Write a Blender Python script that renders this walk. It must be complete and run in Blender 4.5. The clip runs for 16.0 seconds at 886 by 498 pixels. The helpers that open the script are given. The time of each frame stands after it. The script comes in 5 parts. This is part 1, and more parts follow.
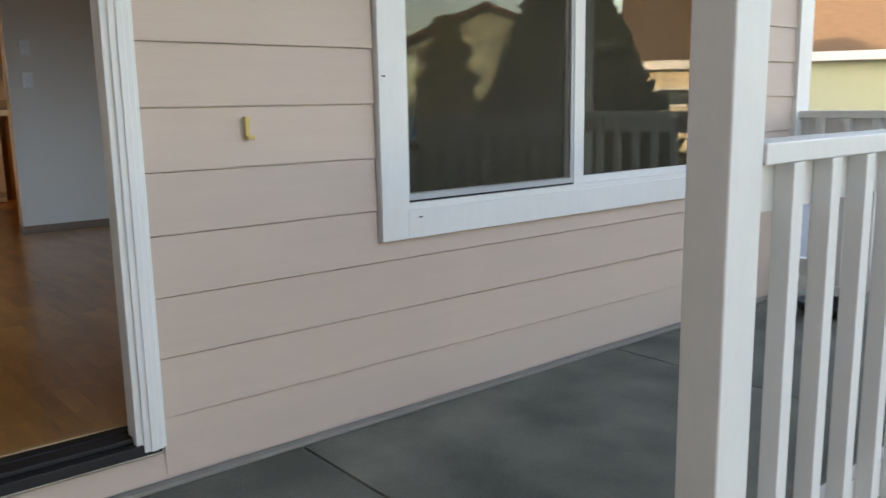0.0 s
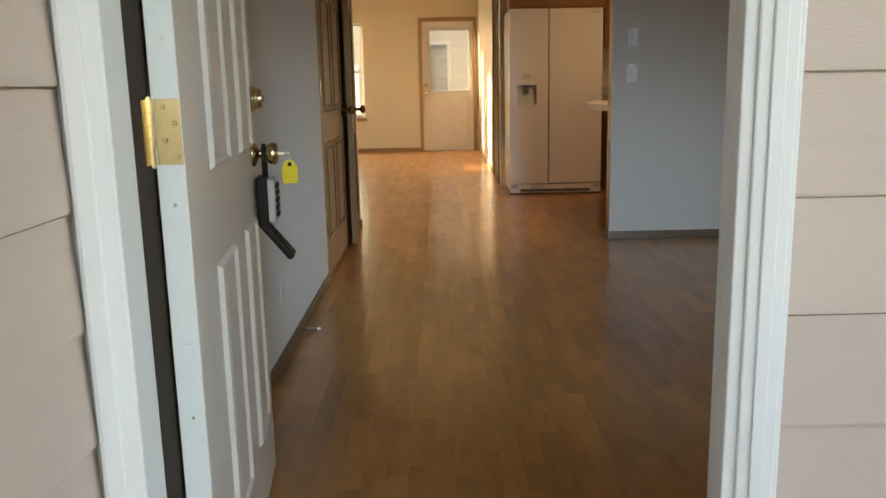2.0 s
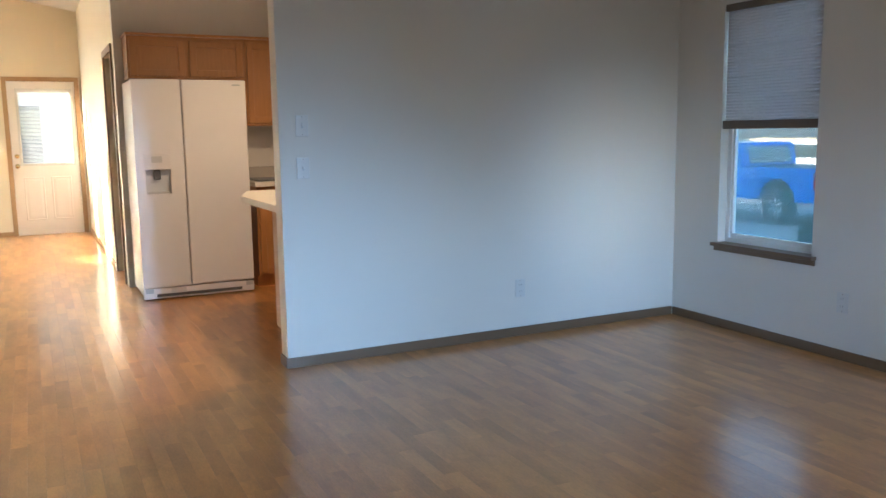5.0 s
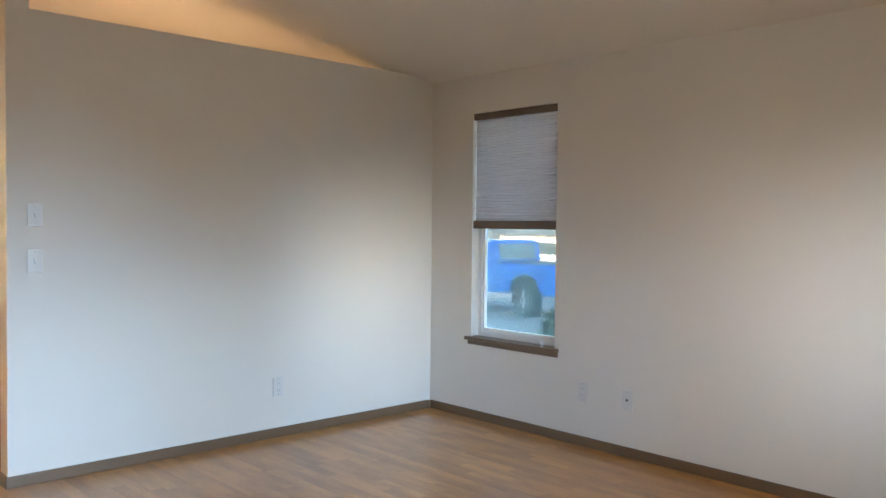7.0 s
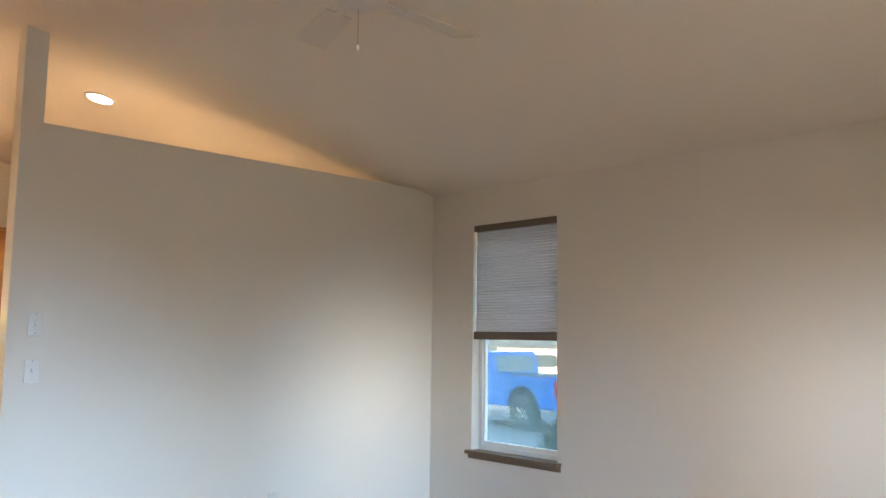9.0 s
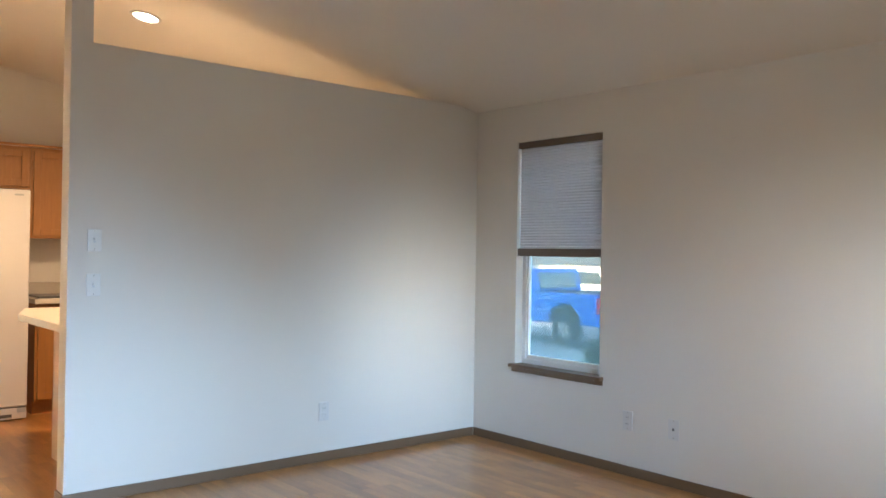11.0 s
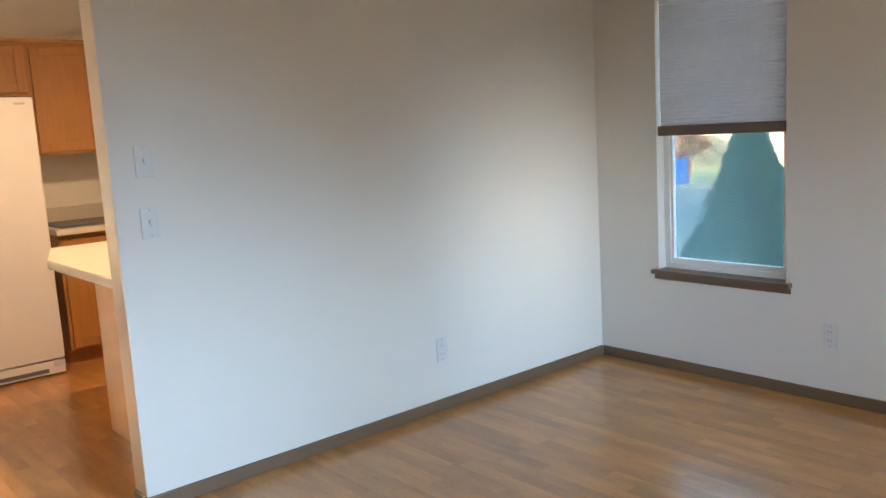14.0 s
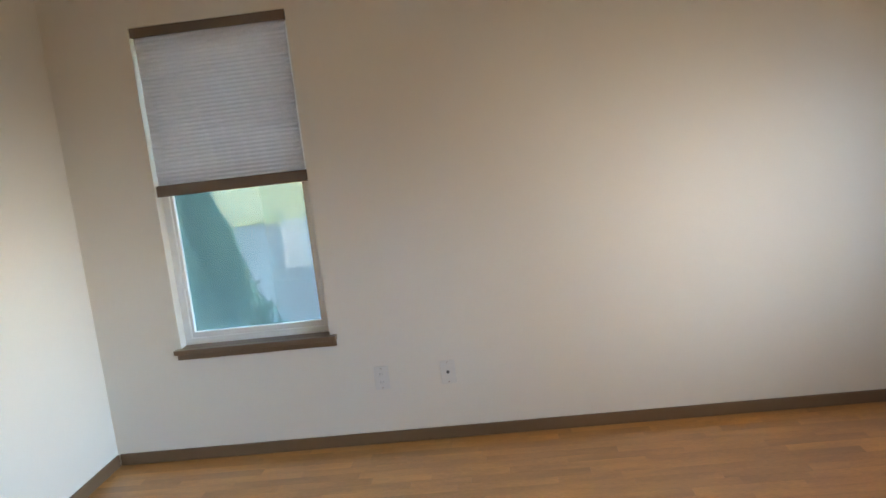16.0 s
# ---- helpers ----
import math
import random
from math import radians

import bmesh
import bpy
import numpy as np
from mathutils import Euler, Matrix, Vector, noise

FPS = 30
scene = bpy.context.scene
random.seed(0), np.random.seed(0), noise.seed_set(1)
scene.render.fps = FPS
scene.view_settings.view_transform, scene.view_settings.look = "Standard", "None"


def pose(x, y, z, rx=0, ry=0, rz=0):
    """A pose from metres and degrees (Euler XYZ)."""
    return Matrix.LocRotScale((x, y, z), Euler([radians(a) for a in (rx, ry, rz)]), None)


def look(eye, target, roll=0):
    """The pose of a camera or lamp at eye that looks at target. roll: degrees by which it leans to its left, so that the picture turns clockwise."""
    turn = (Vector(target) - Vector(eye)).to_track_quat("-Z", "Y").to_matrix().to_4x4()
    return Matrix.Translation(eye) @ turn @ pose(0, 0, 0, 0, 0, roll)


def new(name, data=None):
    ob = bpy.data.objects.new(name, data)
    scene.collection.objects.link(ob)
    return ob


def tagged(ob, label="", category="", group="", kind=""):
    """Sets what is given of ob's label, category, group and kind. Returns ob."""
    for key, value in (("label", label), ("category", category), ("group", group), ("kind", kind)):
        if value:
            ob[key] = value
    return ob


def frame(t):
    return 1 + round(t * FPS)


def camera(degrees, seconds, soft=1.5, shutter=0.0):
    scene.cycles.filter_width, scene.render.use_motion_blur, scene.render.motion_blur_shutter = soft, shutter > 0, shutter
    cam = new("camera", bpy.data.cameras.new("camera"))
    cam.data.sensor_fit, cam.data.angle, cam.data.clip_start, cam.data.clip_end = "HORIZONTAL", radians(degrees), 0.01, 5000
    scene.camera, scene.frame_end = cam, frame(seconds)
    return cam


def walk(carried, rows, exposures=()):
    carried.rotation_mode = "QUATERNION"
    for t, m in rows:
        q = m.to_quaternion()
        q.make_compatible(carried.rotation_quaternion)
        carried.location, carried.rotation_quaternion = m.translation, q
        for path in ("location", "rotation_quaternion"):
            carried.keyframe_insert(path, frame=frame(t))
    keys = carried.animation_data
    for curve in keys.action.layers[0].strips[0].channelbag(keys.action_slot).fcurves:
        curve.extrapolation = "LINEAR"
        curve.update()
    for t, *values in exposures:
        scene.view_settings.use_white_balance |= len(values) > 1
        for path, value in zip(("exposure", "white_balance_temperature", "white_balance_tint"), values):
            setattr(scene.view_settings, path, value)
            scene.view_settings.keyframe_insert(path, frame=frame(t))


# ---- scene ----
cam = camera(56.7, 16.0, shutter=0.08)
PATH = [
    (0, (0.159, -2.21, 0.914), (1.409, -0.69, 0.562), -1.0),
    (0.5, (0.346, -2.019, 0.941), (1.084, -0.198, 0.572), -1.3),
    (1, (0.372, -1.737, 0.954), (0.636, 0.218, 0.622), -2.3),
    (1.5, (0.376, -1.458, 1.014), (0.437, 0.515, 0.694), -3.2),
    (2, (0.45, -1.144, 1.082), (0.448, 0.816, 0.686), -1.2),
    (2.5, (0.472, -1.013, 1.19), (0.47, 0.939, 0.754), -2.6),
    (3, (0.378, -0.76, 1.234), (0.509, 1.197, 0.842), -3.7),
    (3.5, (0.402, -0.472, 1.226), (0.692, 1.468, 0.837), -2.3),
    (4, (0.428, -0.263, 1.251), (0.569, 1.707, 0.931), -3.1),
    (4.5, (0.387, -0.064, 1.295), (0.889, 1.847, 0.986), -2.5),
    (5, (0.376, 0.007, 1.314), (1.259, 1.779, 1.03), -0.8),
    (5.2, (0.391, -0.014, 1.331), (1.356, 1.715, 1.051), -0.7),
    (7.3, (0.42, 0.03, 1.325), (1.8, 1.478, 1.319), 0.5),
    (7.5, (0.42, 0.032, 1.328), (1.796, 1.483, 1.366), 0.6),
    (8, (0.412, 0.034, 1.325), (1.778, 1.489, 1.452), 0.8),
    (8.5, (0.405, 0.034, 1.322), (1.766, 1.487, 1.511), 0.8),
    (8.7, (0.4, 0.034, 1.32), (1.761, 1.485, 1.531), 0.7),
    (10.8, (0.372, 0.016, 1.318), (1.677, 1.527, 1.432), 1.2),
    (11, (0.357, 0.015, 1.315), (1.648, 1.542, 1.325), 0.9),
    (11.5, (0.379, 0.092, 1.28), (1.583, 1.677, 1.085), -1.8),
    (12, (0.537, 0.295, 1.29), (1.675, 1.924, 1.064), -3.6),
    (12.5, (0.595, 0.488, 1.374), (1.698, 2.124, 1.048), -2.1),
    (13, (0.544, 0.753, 1.418), (1.7, 2.356, 1.109), -3.4),
    (13.5, (0.488, 1.014, 1.424), (1.718, 2.564, 1.13), -2.5),
    (14, (0.549, 1.335, 1.416), (1.83, 2.844, 1.124), -3.3),
    (14.5, (0.555, 1.57, 1.428), (2.055, 2.855, 1.12), -4.1),
    (15, (0.505, 1.745, 1.472), (2.212, 2.729, 1.128), -4.8),
    (15.5, (0.551, 1.948, 1.525), (2.387, 2.653, 1.159), -6.0),
    (16, (0.638, 2.362, 1.498), (2.607, 2.533, 1.195), -6.7),
]
EXPOSURES = [(0, 2.65, 7700, 22), (0.5, 2.85, 7500, 22), (1.5, 2.88, 7500, 20), (2, 3.0, 7900, 20), (2.5, 3.1, 9400, 19), (3, 3.2, 11500, 20), (3.5, 3.8, 10500, 18), (4, 3.95, 7700, 16), (5, 4.2, 5600, 13), (8, 4.8, 7100, 18), (11, 4.75, 6400, 16), (12.5, 4.65, 6500, 16), (14, 4.75, 6700, 16), (16, 4.85, 7300, 17)]
walk(cam, [(t, look(eye, target, roll)) for t, eye, target, roll in PATH], EXPOSURES)

# ---- world, sun, large lights ----
SUN_AZ = math.atan2(-0.88, 0.47)          # the sun stands over the back left of the house
SUN_EL = radians(11)
world = bpy.data.worlds.new("sky")
scene.world = world
world.use_nodes = True
wn = world.node_tree.nodes
sky = wn.new("ShaderNodeTexSky")
sky.sky_type, sky.sun_disc, sky.sun_elevation, sky.sun_rotation = "NISHITA", False, SUN_EL, SUN_AZ
world.node_tree.links.new(sky.outputs[0], wn["Background"].inputs[0])
wn["Background"].inputs[1].default_value = 0.15
sun_dir = Vector((math.sin(SUN_AZ) * math.cos(SUN_EL), math.cos(SUN_AZ) * math.cos(SUN_EL), math.sin(SUN_EL)))
sun_data = bpy.data.lights.new("sun", "SUN")
sun_data.energy, sun_data.angle, sun_data.color = 2.0, radians(0.5), (1.0, 0.86, 0.66)
new("sun", sun_data).matrix_world = look(sun_dir * 50, (0, 0, 0))


def area(name, eye, target, sx, sy, watts, color, spread=170):
    d = bpy.data.lights.new(name, "AREA")
    d.shape, d.size, d.size_y, d.energy, d.color = "RECTANGLE", sx, sy, watts, color
    d.spread = radians(spread)
    new(name, d).matrix_world = look(eye, target)


for x, turn, watts, cone_deg in ((1.98, -38, 0.72, 40), (2.30, -9, 0.62, 40), (2.62, 10, 0.28, 40), (2.92, 16, 0.32, 40), (3.20, 32, 0.11, 50), (3.46, 46, 0.10, 64)):
    a = radians(turn)
    area("daylight_front_window", (x, 0.26, 1.15), (x + 3 * math.sin(a), 0.26 + 3 * math.cos(a), 1.15 - 0.72), 0.26, 1.05, watts * 0.6, (0.41, 0.69, 1.0), cone_deg)
area("daylight_front_window", (2.70, 0.165, 1.26), (2.70, 3.0, 1.26), 1.6, 1.2, 0.36, (1.0, 0.87, 0.70), 170)
area("daylight_front_window", (3.0, 0.21, 1.22), (3.92, 4.4, 0.92), 0.4, 0.4, 0.04, (1.0, 0.90, 0.60), 24)
area("daylight_front_window", (2.3, 0.21, 1.22), (4.4, 1.75, 0.90), 0.4, 0.4, 0.05, (1.0, 0.88, 0.64), 45)
area("daylight_back_window", (-1.32, 12.40, 1.3), (-1.0, 9.0, 0.6), 0.9, 1.4, 0.72, (1.0, 0.92, 0.67))
# lamp at the unseen, assumed window of the dining room
area("daylight_dining_window", (-2.78, 11.5, 1.42), (0, 10.6, 0.5), 0.8, 1.2, 1.52, (1.0, 0.92, 0.66))

# ---- materials ----


def mat(name, color, rough=0.5, metal=0.0, vary=0.12, scale=6.0, bump=0.0, bump_scale=120.0, stretch=(1, 1, 1), spec=0.5, coat=0.0, trans=0.0, random_by=None, spread=0.0, color2=None, sharp=False):
    m = bpy.data.materials.new(name)
    m.use_nodes = True
    n, l = m.node_tree.nodes, m.node_tree.links
    p = n["Principled BSDF"]
    p.inputs["Roughness"].default_value = rough
    p.inputs["Metallic"].default_value = metal
    p.inputs["Specular IOR Level"].default_value = spec
    p.inputs["Coat Weight"].default_value = coat
    p.inputs["Coat Roughness"].default_value = 0.18
    p.inputs["Transmission Weight"].default_value = trans
    tc = n.new("ShaderNodeTexCoord")
    mp = n.new("ShaderNodeMapping")
    mp.inputs["Scale"].default_value = stretch
    l.new(tc.outputs["Object"], mp.inputs["Vector"])
    vec = mp.outputs[0]
    if random_by:
        rnd = n.new("ShaderNodeObjectInfo").outputs["Random"] if random_by == "object" else n.new("ShaderNodeNewGeometry").outputs["Random Per Island"]
        mul = n.new("ShaderNodeMath")
        mul.operation = "MULTIPLY"
        mul.inputs[1].default_value = 60.0
        l.new(rnd, mul.inputs[0])
        shift = n.new("ShaderNodeVectorMath")
        l.new(vec, shift.inputs[0])
        l.new(mul.outputs[0], shift.inputs[1])
        vec = shift.outputs[0]
    big, fine = n.new("ShaderNodeTexNoise"), n.new("ShaderNodeTexNoise")
    big.inputs["Scale"].default_value, big.inputs["Detail"].default_value = scale, 6
    fine.inputs["Scale"].default_value, fine.inputs["Detail"].default_value = bump_scale, 4
    l.new(vec, big.inputs["Vector"])
    l.new(vec, fine.inputs["Vector"])
    mix = n.new("ShaderNodeMix")
    mix.data_type = "RGBA"
    lo = color2 or tuple(c * (1 - vary) for c in color)
    hi = color if color2 else tuple(min(1, c * (1 + vary * 0.6)) for c in color)
    mix.inputs["A"].default_value, mix.inputs["B"].default_value = (*lo, 1), (*hi, 1)
    add = n.new("ShaderNodeMath")
    add.operation = "MULTIPLY_ADD"
    add.inputs[1].default_value, add.inputs[2].default_value = 0.35, 0.0
    l.new(fine.outputs[0], add.inputs[0])
    s2 = n.new("ShaderNodeMath")
    s2.operation = "MULTIPLY_ADD"
    s2.inputs[1].default_value = 0.65
    l.new(big.outputs[0], s2.inputs[0])
    l.new(add.outputs[0], s2.inputs[2])
    blend = s2.outputs[0]
    if sharp:
        stretch_out = n.new("ShaderNodeMapRange")
        stretch_out.inputs["From Min"].default_value, stretch_out.inputs["From Max"].default_value = 0.38, 0.62
        l.new(blend, stretch_out.inputs["Value"])
        blend = stretch_out.outputs[0]
    l.new(blend, mix.inputs["Factor"])
    out = mix.outputs["Result"]
    if random_by:
        hsv = n.new("ShaderNodeHueSaturation")
        ramp = n.new("ShaderNodeMapRange")
        ramp.inputs["To Min"].default_value, ramp.inputs["To Max"].default_value = 1 - spread, 1 + spread
        l.new(rnd, ramp.inputs["Value"])
        l.new(ramp.outputs[0], hsv.inputs["Value"])
        l.new(out, hsv.inputs["Color"])
        out = hsv.outputs[0]
    l.new(out, p.inputs["Base Color"])
    if bump:
        b = n.new("ShaderNodeBump")
        b.inputs["Strength"].default_value, b.inputs["Distance"].default_value = bump, 0.002
        l.new(fine.outputs[0], b.inputs["Height"])
        l.new(b.outputs[0], p.inputs["Normal"])
    return m


def glow(name, color, power):
    m = mat(name, color)
    p = m.node_tree.nodes["Principled BSDF"]
    p.inputs["Emission Color"].default_value, p.inputs["Emission Strength"].default_value = (*color, 1), power
    return m


M_WALL = mat("painted_drywall", (0.68, 0.645, 0.59), 0.55, vary=0.05, scale=1.2, bump=0.10, bump_scale=160, spec=0.35)
# yellower tone than painted_drywall, for the walls towards the back
M_CREAM = mat("cream_drywall", (0.72, 0.65, 0.50), 0.55, vary=0.05, scale=1.2, bump=0.10, bump_scale=160, spec=0.35)
M_CEIL = mat("ceiling_paint", (0.72, 0.68, 0.62), 0.8, vary=0.05, scale=1.0, bump=0.15, bump_scale=90)
M_SIDING = mat("siding_paint", (0.61, 0.487, 0.425), 0.6, vary=0.08, scale=3.0, bump=0.35, bump_scale=34, stretch=(1, 1, 14), random_by="object", spread=0.03)
M_SIDING_Y = mat("siding_paint_wing", (0.61, 0.487, 0.425), 0.6, vary=0.08, scale=3.0, bump=0.35, bump_scale=34, stretch=(1, 1, 14), random_by="object", spread=0.03)
M_TRIM_W = mat("white_exterior_trim", (0.80, 0.81, 0.82), 0.45, vary=0.08, scale=9, bump=0.2, bump_scale=60, stretch=(6, 6, 1))
M_VINYL = mat("white_vinyl", (0.78, 0.79, 0.79), 0.35, vary=0.05, scale=10)
M_RAIL = mat("white_rail_paint", (0.72, 0.71, 0.69), 0.5, vary=0.10, scale=8, bump=0.25, bump_scale=50, stretch=(3, 3, 1))
M_SLAB = mat("porch_concrete", (0.205, 0.21, 0.178), 0.8, color2=(0.082, 0.092, 0.080), scale=2.6, sharp=True, bump=0.35, bump_scale=220, random_by="object", spread=0.05)
M_FOUND = mat("foundation_concrete", (0.30, 0.29, 0.27), 0.85, vary=0.25, scale=7, bump=0.5, bump_scale=70)
M_BASE = mat("taupe_trim_paint", (0.155, 0.096, 0.056), 0.4, vary=0.12, scale=8, bump=0.1, bump_scale=60)
M_TAN = mat("wood_door_trim", (0.42, 0.27, 0.13), 0.4, vary=0.25, scale=8, bump=0.2, bump_scale=40, stretch=(8, 8, 0.7))
M_DOOR_W = mat("white_steel_door", (0.76, 0.72, 0.68), 0.4, vary=0.05, scale=5, bump=0.05, bump_scale=70)
M_EDGE = mat("door_edge_paint", (0.74, 0.78, 0.79), 0.45, vary=0.08, scale=12)
M_OAKDOOR = mat("brown_closet_door", (0.31, 0.188, 0.088), 0.38, vary=0.25, scale=7, bump=0.25, bump_scale=45, stretch=(9, 9, 0.6))
M_GROOVE_SHADE = mat("groove_shade_glaze", (0.085, 0.048, 0.024), 0.5, vary=0.3, scale=12)
M_OAK = mat("oak_cabinet", (0.45, 0.20, 0.055), 0.38, vary=0.30, scale=6, bump=0.2, bump_scale=40, stretch=(10, 10, 0.7))
M_DARKWOOD = mat("dark_door_trim", (0.20, 0.115, 0.058), 0.45, vary=0.25, scale=6, stretch=(8, 8, 0.7))
M_BRASS = mat("polished_brass", (0.68, 0.56, 0.33), 0.2, metal=1.0, vary=0.15, scale=25)
M_BRONZE = mat("dark_bronze", (0.22, 0.13, 0.065), 0.25, metal=1.0, vary=0.2, scale=25)
M_CHROME = mat("steel", (0.65, 0.64, 0.62), 0.25, metal=1.0, vary=0.1, scale=30)
M_BLACK = mat("black_rubber", (0.009, 0.009, 0.010), 0.55, vary=0.3, scale=30, bump=0.2, spec=0.3)
M_BROWNSTRIP = mat("brown_jamb_strip", (0.036, 0.023, 0.015), 0.8, vary=0.3, scale=20)
M_THRESH = mat("dark_threshold", (0.012, 0.012, 0.015), 0.65, vary=0.4, scale=12, bump=0.2, bump_scale=80)
M_GREYPL = mat("grey_plastic", (0.48, 0.50, 0.52), 0.4, vary=0.1, scale=20)
M_SOCKET = mat("grey_socket_box", (0.30, 0.32, 0.345), 0.45, vary=0.15, scale=20)
M_YELLOW = mat("yellow_tag", (0.85, 0.72, 0.03), 0.5, vary=0.08, scale=30)
M_FRIDGE = mat("white_enamel", (0.78, 0.75, 0.73), 0.28, vary=0.03, scale=4, bump=0.08, bump_scale=400, coat=0.2)
M_DARKGREY = mat("dark_grey_plastic", (0.10, 0.10, 0.10), 0.4, vary=0.1, scale=20)
M_PLATE = mat("white_plate", (0.61, 0.60, 0.58), 0.3, vary=0.03, scale=20)
M_COUNTER = mat("laminate_counter", (0.72, 0.66, 0.56), 0.35, vary=0.10, scale=60, bump=0.05)
M_BSPLASH = mat("backsplash_laminate", (0.45, 0.41, 0.36), 0.4, vary=0.15, scale=40)
M_PLANK = mat("oak_floor_strip", (0.50, 0.230, 0.066), 0.32, vary=0.22, sharp=True, scale=4, bump=0.0, bump_scale=60, stretch=(2.6, 0.7, 1), spec=0.5, coat=0.48, random_by="object", spread=0.14)
M_PLANKS = mat("oak_floor_strips", (0.50, 0.230, 0.066), 0.32, vary=0.22, sharp=True, scale=4, bump=0.0, bump_scale=60, stretch=(2.6, 0.7, 1), spec=0.5, coat=0.48, random_by="island", spread=0.14)
M_SUB = mat("floor_joint", (0.18, 0.09, 0.035), 0.8)
M_RAILTAUPE = mat("taupe_blind_rail", (0.14, 0.105, 0.08), 0.45, vary=0.1, scale=20)
M_TRUCK = mat("blue_truck_paint", (0.001, 0.15, 0.60), 0.3, vary=0.06, scale=3, spec=0.3, coat=0.15)
M_TYRE = mat("tyre_rubber", (0.03, 0.03, 0.03), 0.8, vary=0.3, scale=20, bump=0.3)
M_RED = mat("red_lens", (0.55, 0.02, 0.02), 0.25)
M_WINDARK = mat("dark_vehicle_glass", (0.05, 0.06, 0.06), 0.06, vary=0.1)
# pale colour paints the sky reflection and see-through look of the truck glass
M_WINPALE = mat("sky_reflection_glass", (0.20, 0.215, 0.20), 0.40, vary=0.25, scale=3)
M_CARWHITE = mat("white_car_paint", (0.74, 0.74, 0.72), 0.25, vary=0.05, scale=3, coat=0.4)
M_GRASS = mat("lawn", (0.16, 0.17, 0.06), 0.9, vary=0.4, scale=3, bump=0.8, bump_scale=90)
M_DRYGRASS = mat("dry_lawn", (0.30, 0.34, 0.10), 0.9, color2=(0.44, 0.36, 0.20), sharp=True, scale=0.25, bump=0.8, bump_scale=90)
M_DRIVE = mat("worn_drive", (0.20, 0.205, 0.21), 0.85, vary=0.2, scale=1.5, bump=0.5, bump_scale=200)
M_GROUND = mat("bark_ground", (0.11, 0.085, 0.06), 0.95, vary=0.45, scale=4, bump=0.8, bump_scale=60)
M_ASPH = mat("asphalt", (0.055, 0.057, 0.06), 0.85, vary=0.3, scale=1.5, bump=0.6, bump_scale=240)
M_CONC = mat("drive_concrete", (0.30, 0.29, 0.27), 0.85, vary=0.2, scale=1.5, bump=0.4, bump_scale=120)
M_NEEDLE = mat("spruce_needles", (0.22, 0.32, 0.20), 0.75, vary=0.5, scale=5, random_by="island", spread=0.5)
M_DARKNEEDLE = mat("conifer_needles", (0.026, 0.042, 0.022), 0.8, vary=0.5, scale=4, random_by="island", spread=0.35)
M_LEAF = mat("green_leaves", (0.12, 0.125, 0.045), 0.7, vary=0.4, scale=4, random_by="island", spread=0.35)
M_ORANGE = mat("autumn_leaves", (0.34, 0.14, 0.04), 0.7, vary=0.4, scale=4, random_by="island", spread=0.35)
M_BARK = mat("bark", (0.12, 0.08, 0.05), 0.9, vary=0.3, scale=12, bump=0.7, bump_scale=40)
M_NB_GREEN = mat("pale_green_siding", (0.38, 0.41, 0.28), 0.7, vary=0.08, scale=2)
M_NB_TAN = mat("tan_siding", (0.60, 0.50, 0.34), 0.7, vary=0.08, scale=2)
M_SHINGLE = mat("brown_shingles", (0.15, 0.092, 0.048), 0.9, vary=0.3, scale=3, bump=0.8, bump_scale=25, stretch=(1, 1, 3))
M_FENCE = mat("fence_wood", (0.55, 0.42, 0.30), 0.8, vary=0.25, scale=4, stretch=(6, 6, 1))
M_STRAW = mat("dry_stalk", (0.72, 0.70, 0.58), 0.8, vary=0.2, scale=20)
M_BULB = glow("lamp_diffuser", (1.0, 0.86, 0.66), 1.2)


def glass_mat(name, tint, rough=0.0):
    m = bpy.data.materials.new(name)
    m.use_nodes = True
    p = m.node_tree.nodes["Principled BSDF"]
    p.inputs["Base Color"].default_value = (*tint, 1)
    p.inputs["Transmission Weight"].default_value = 1.0
    p.inputs["Roughness"].default_value = rough
    p.inputs["IOR"].default_value = 1.5
    return m


M_GLASS = glass_mat("window_glass", (0.93, 0.98, 0.97))
M_GLASS_TINT = glass_mat("tinted_window_glass", (0.55, 0.60, 0.57))
# teal tint puts the blue-cyan veil of the outdoor view into the glass
M_GLASS_TEAL = glass_mat("teal_window_glass", (0.80, 0.94, 0.97))


def sheer(name, color, share):
    """A thin fabric that lets light through."""
    m = bpy.data.materials.new(name)
    m.use_nodes = True
    n, l = m.node_tree.nodes, m.node_tree.links
    d, t, x = n.new("ShaderNodeBsdfDiffuse"), n.new("ShaderNodeBsdfTranslucent"), n.new("ShaderNodeMixShader")
    nz = n.new("ShaderNodeTexNoise")
    nz.inputs["Scale"].default_value = 90
    mx = n.new("ShaderNodeMix")
    mx.data_type = "RGBA"
    mx.inputs["A"].default_value, mx.inputs["B"].default_value = (*[c * 0.9 for c in color], 1), (*color, 1)
    l.new(nz.outputs[0], mx.inputs["Factor"])
    l.new(mx.outputs["Result"], d.inputs[0])
    l.new(mx.outputs["Result"], t.inputs[0])
    x.inputs[0].default_value = share
    l.new(d.outputs[0], x.inputs[1])
    l.new(t.outputs[0], x.inputs[2])
    l.new(x.outputs[0], n["Material Output"].inputs[0])
    return m


M_SLAT = sheer("blind_slat", (0.55, 0.58, 0.62), 0.22)
M_SHADE = sheer("cellular_fabric", (0.63, 0.595, 0.60), 0.42)


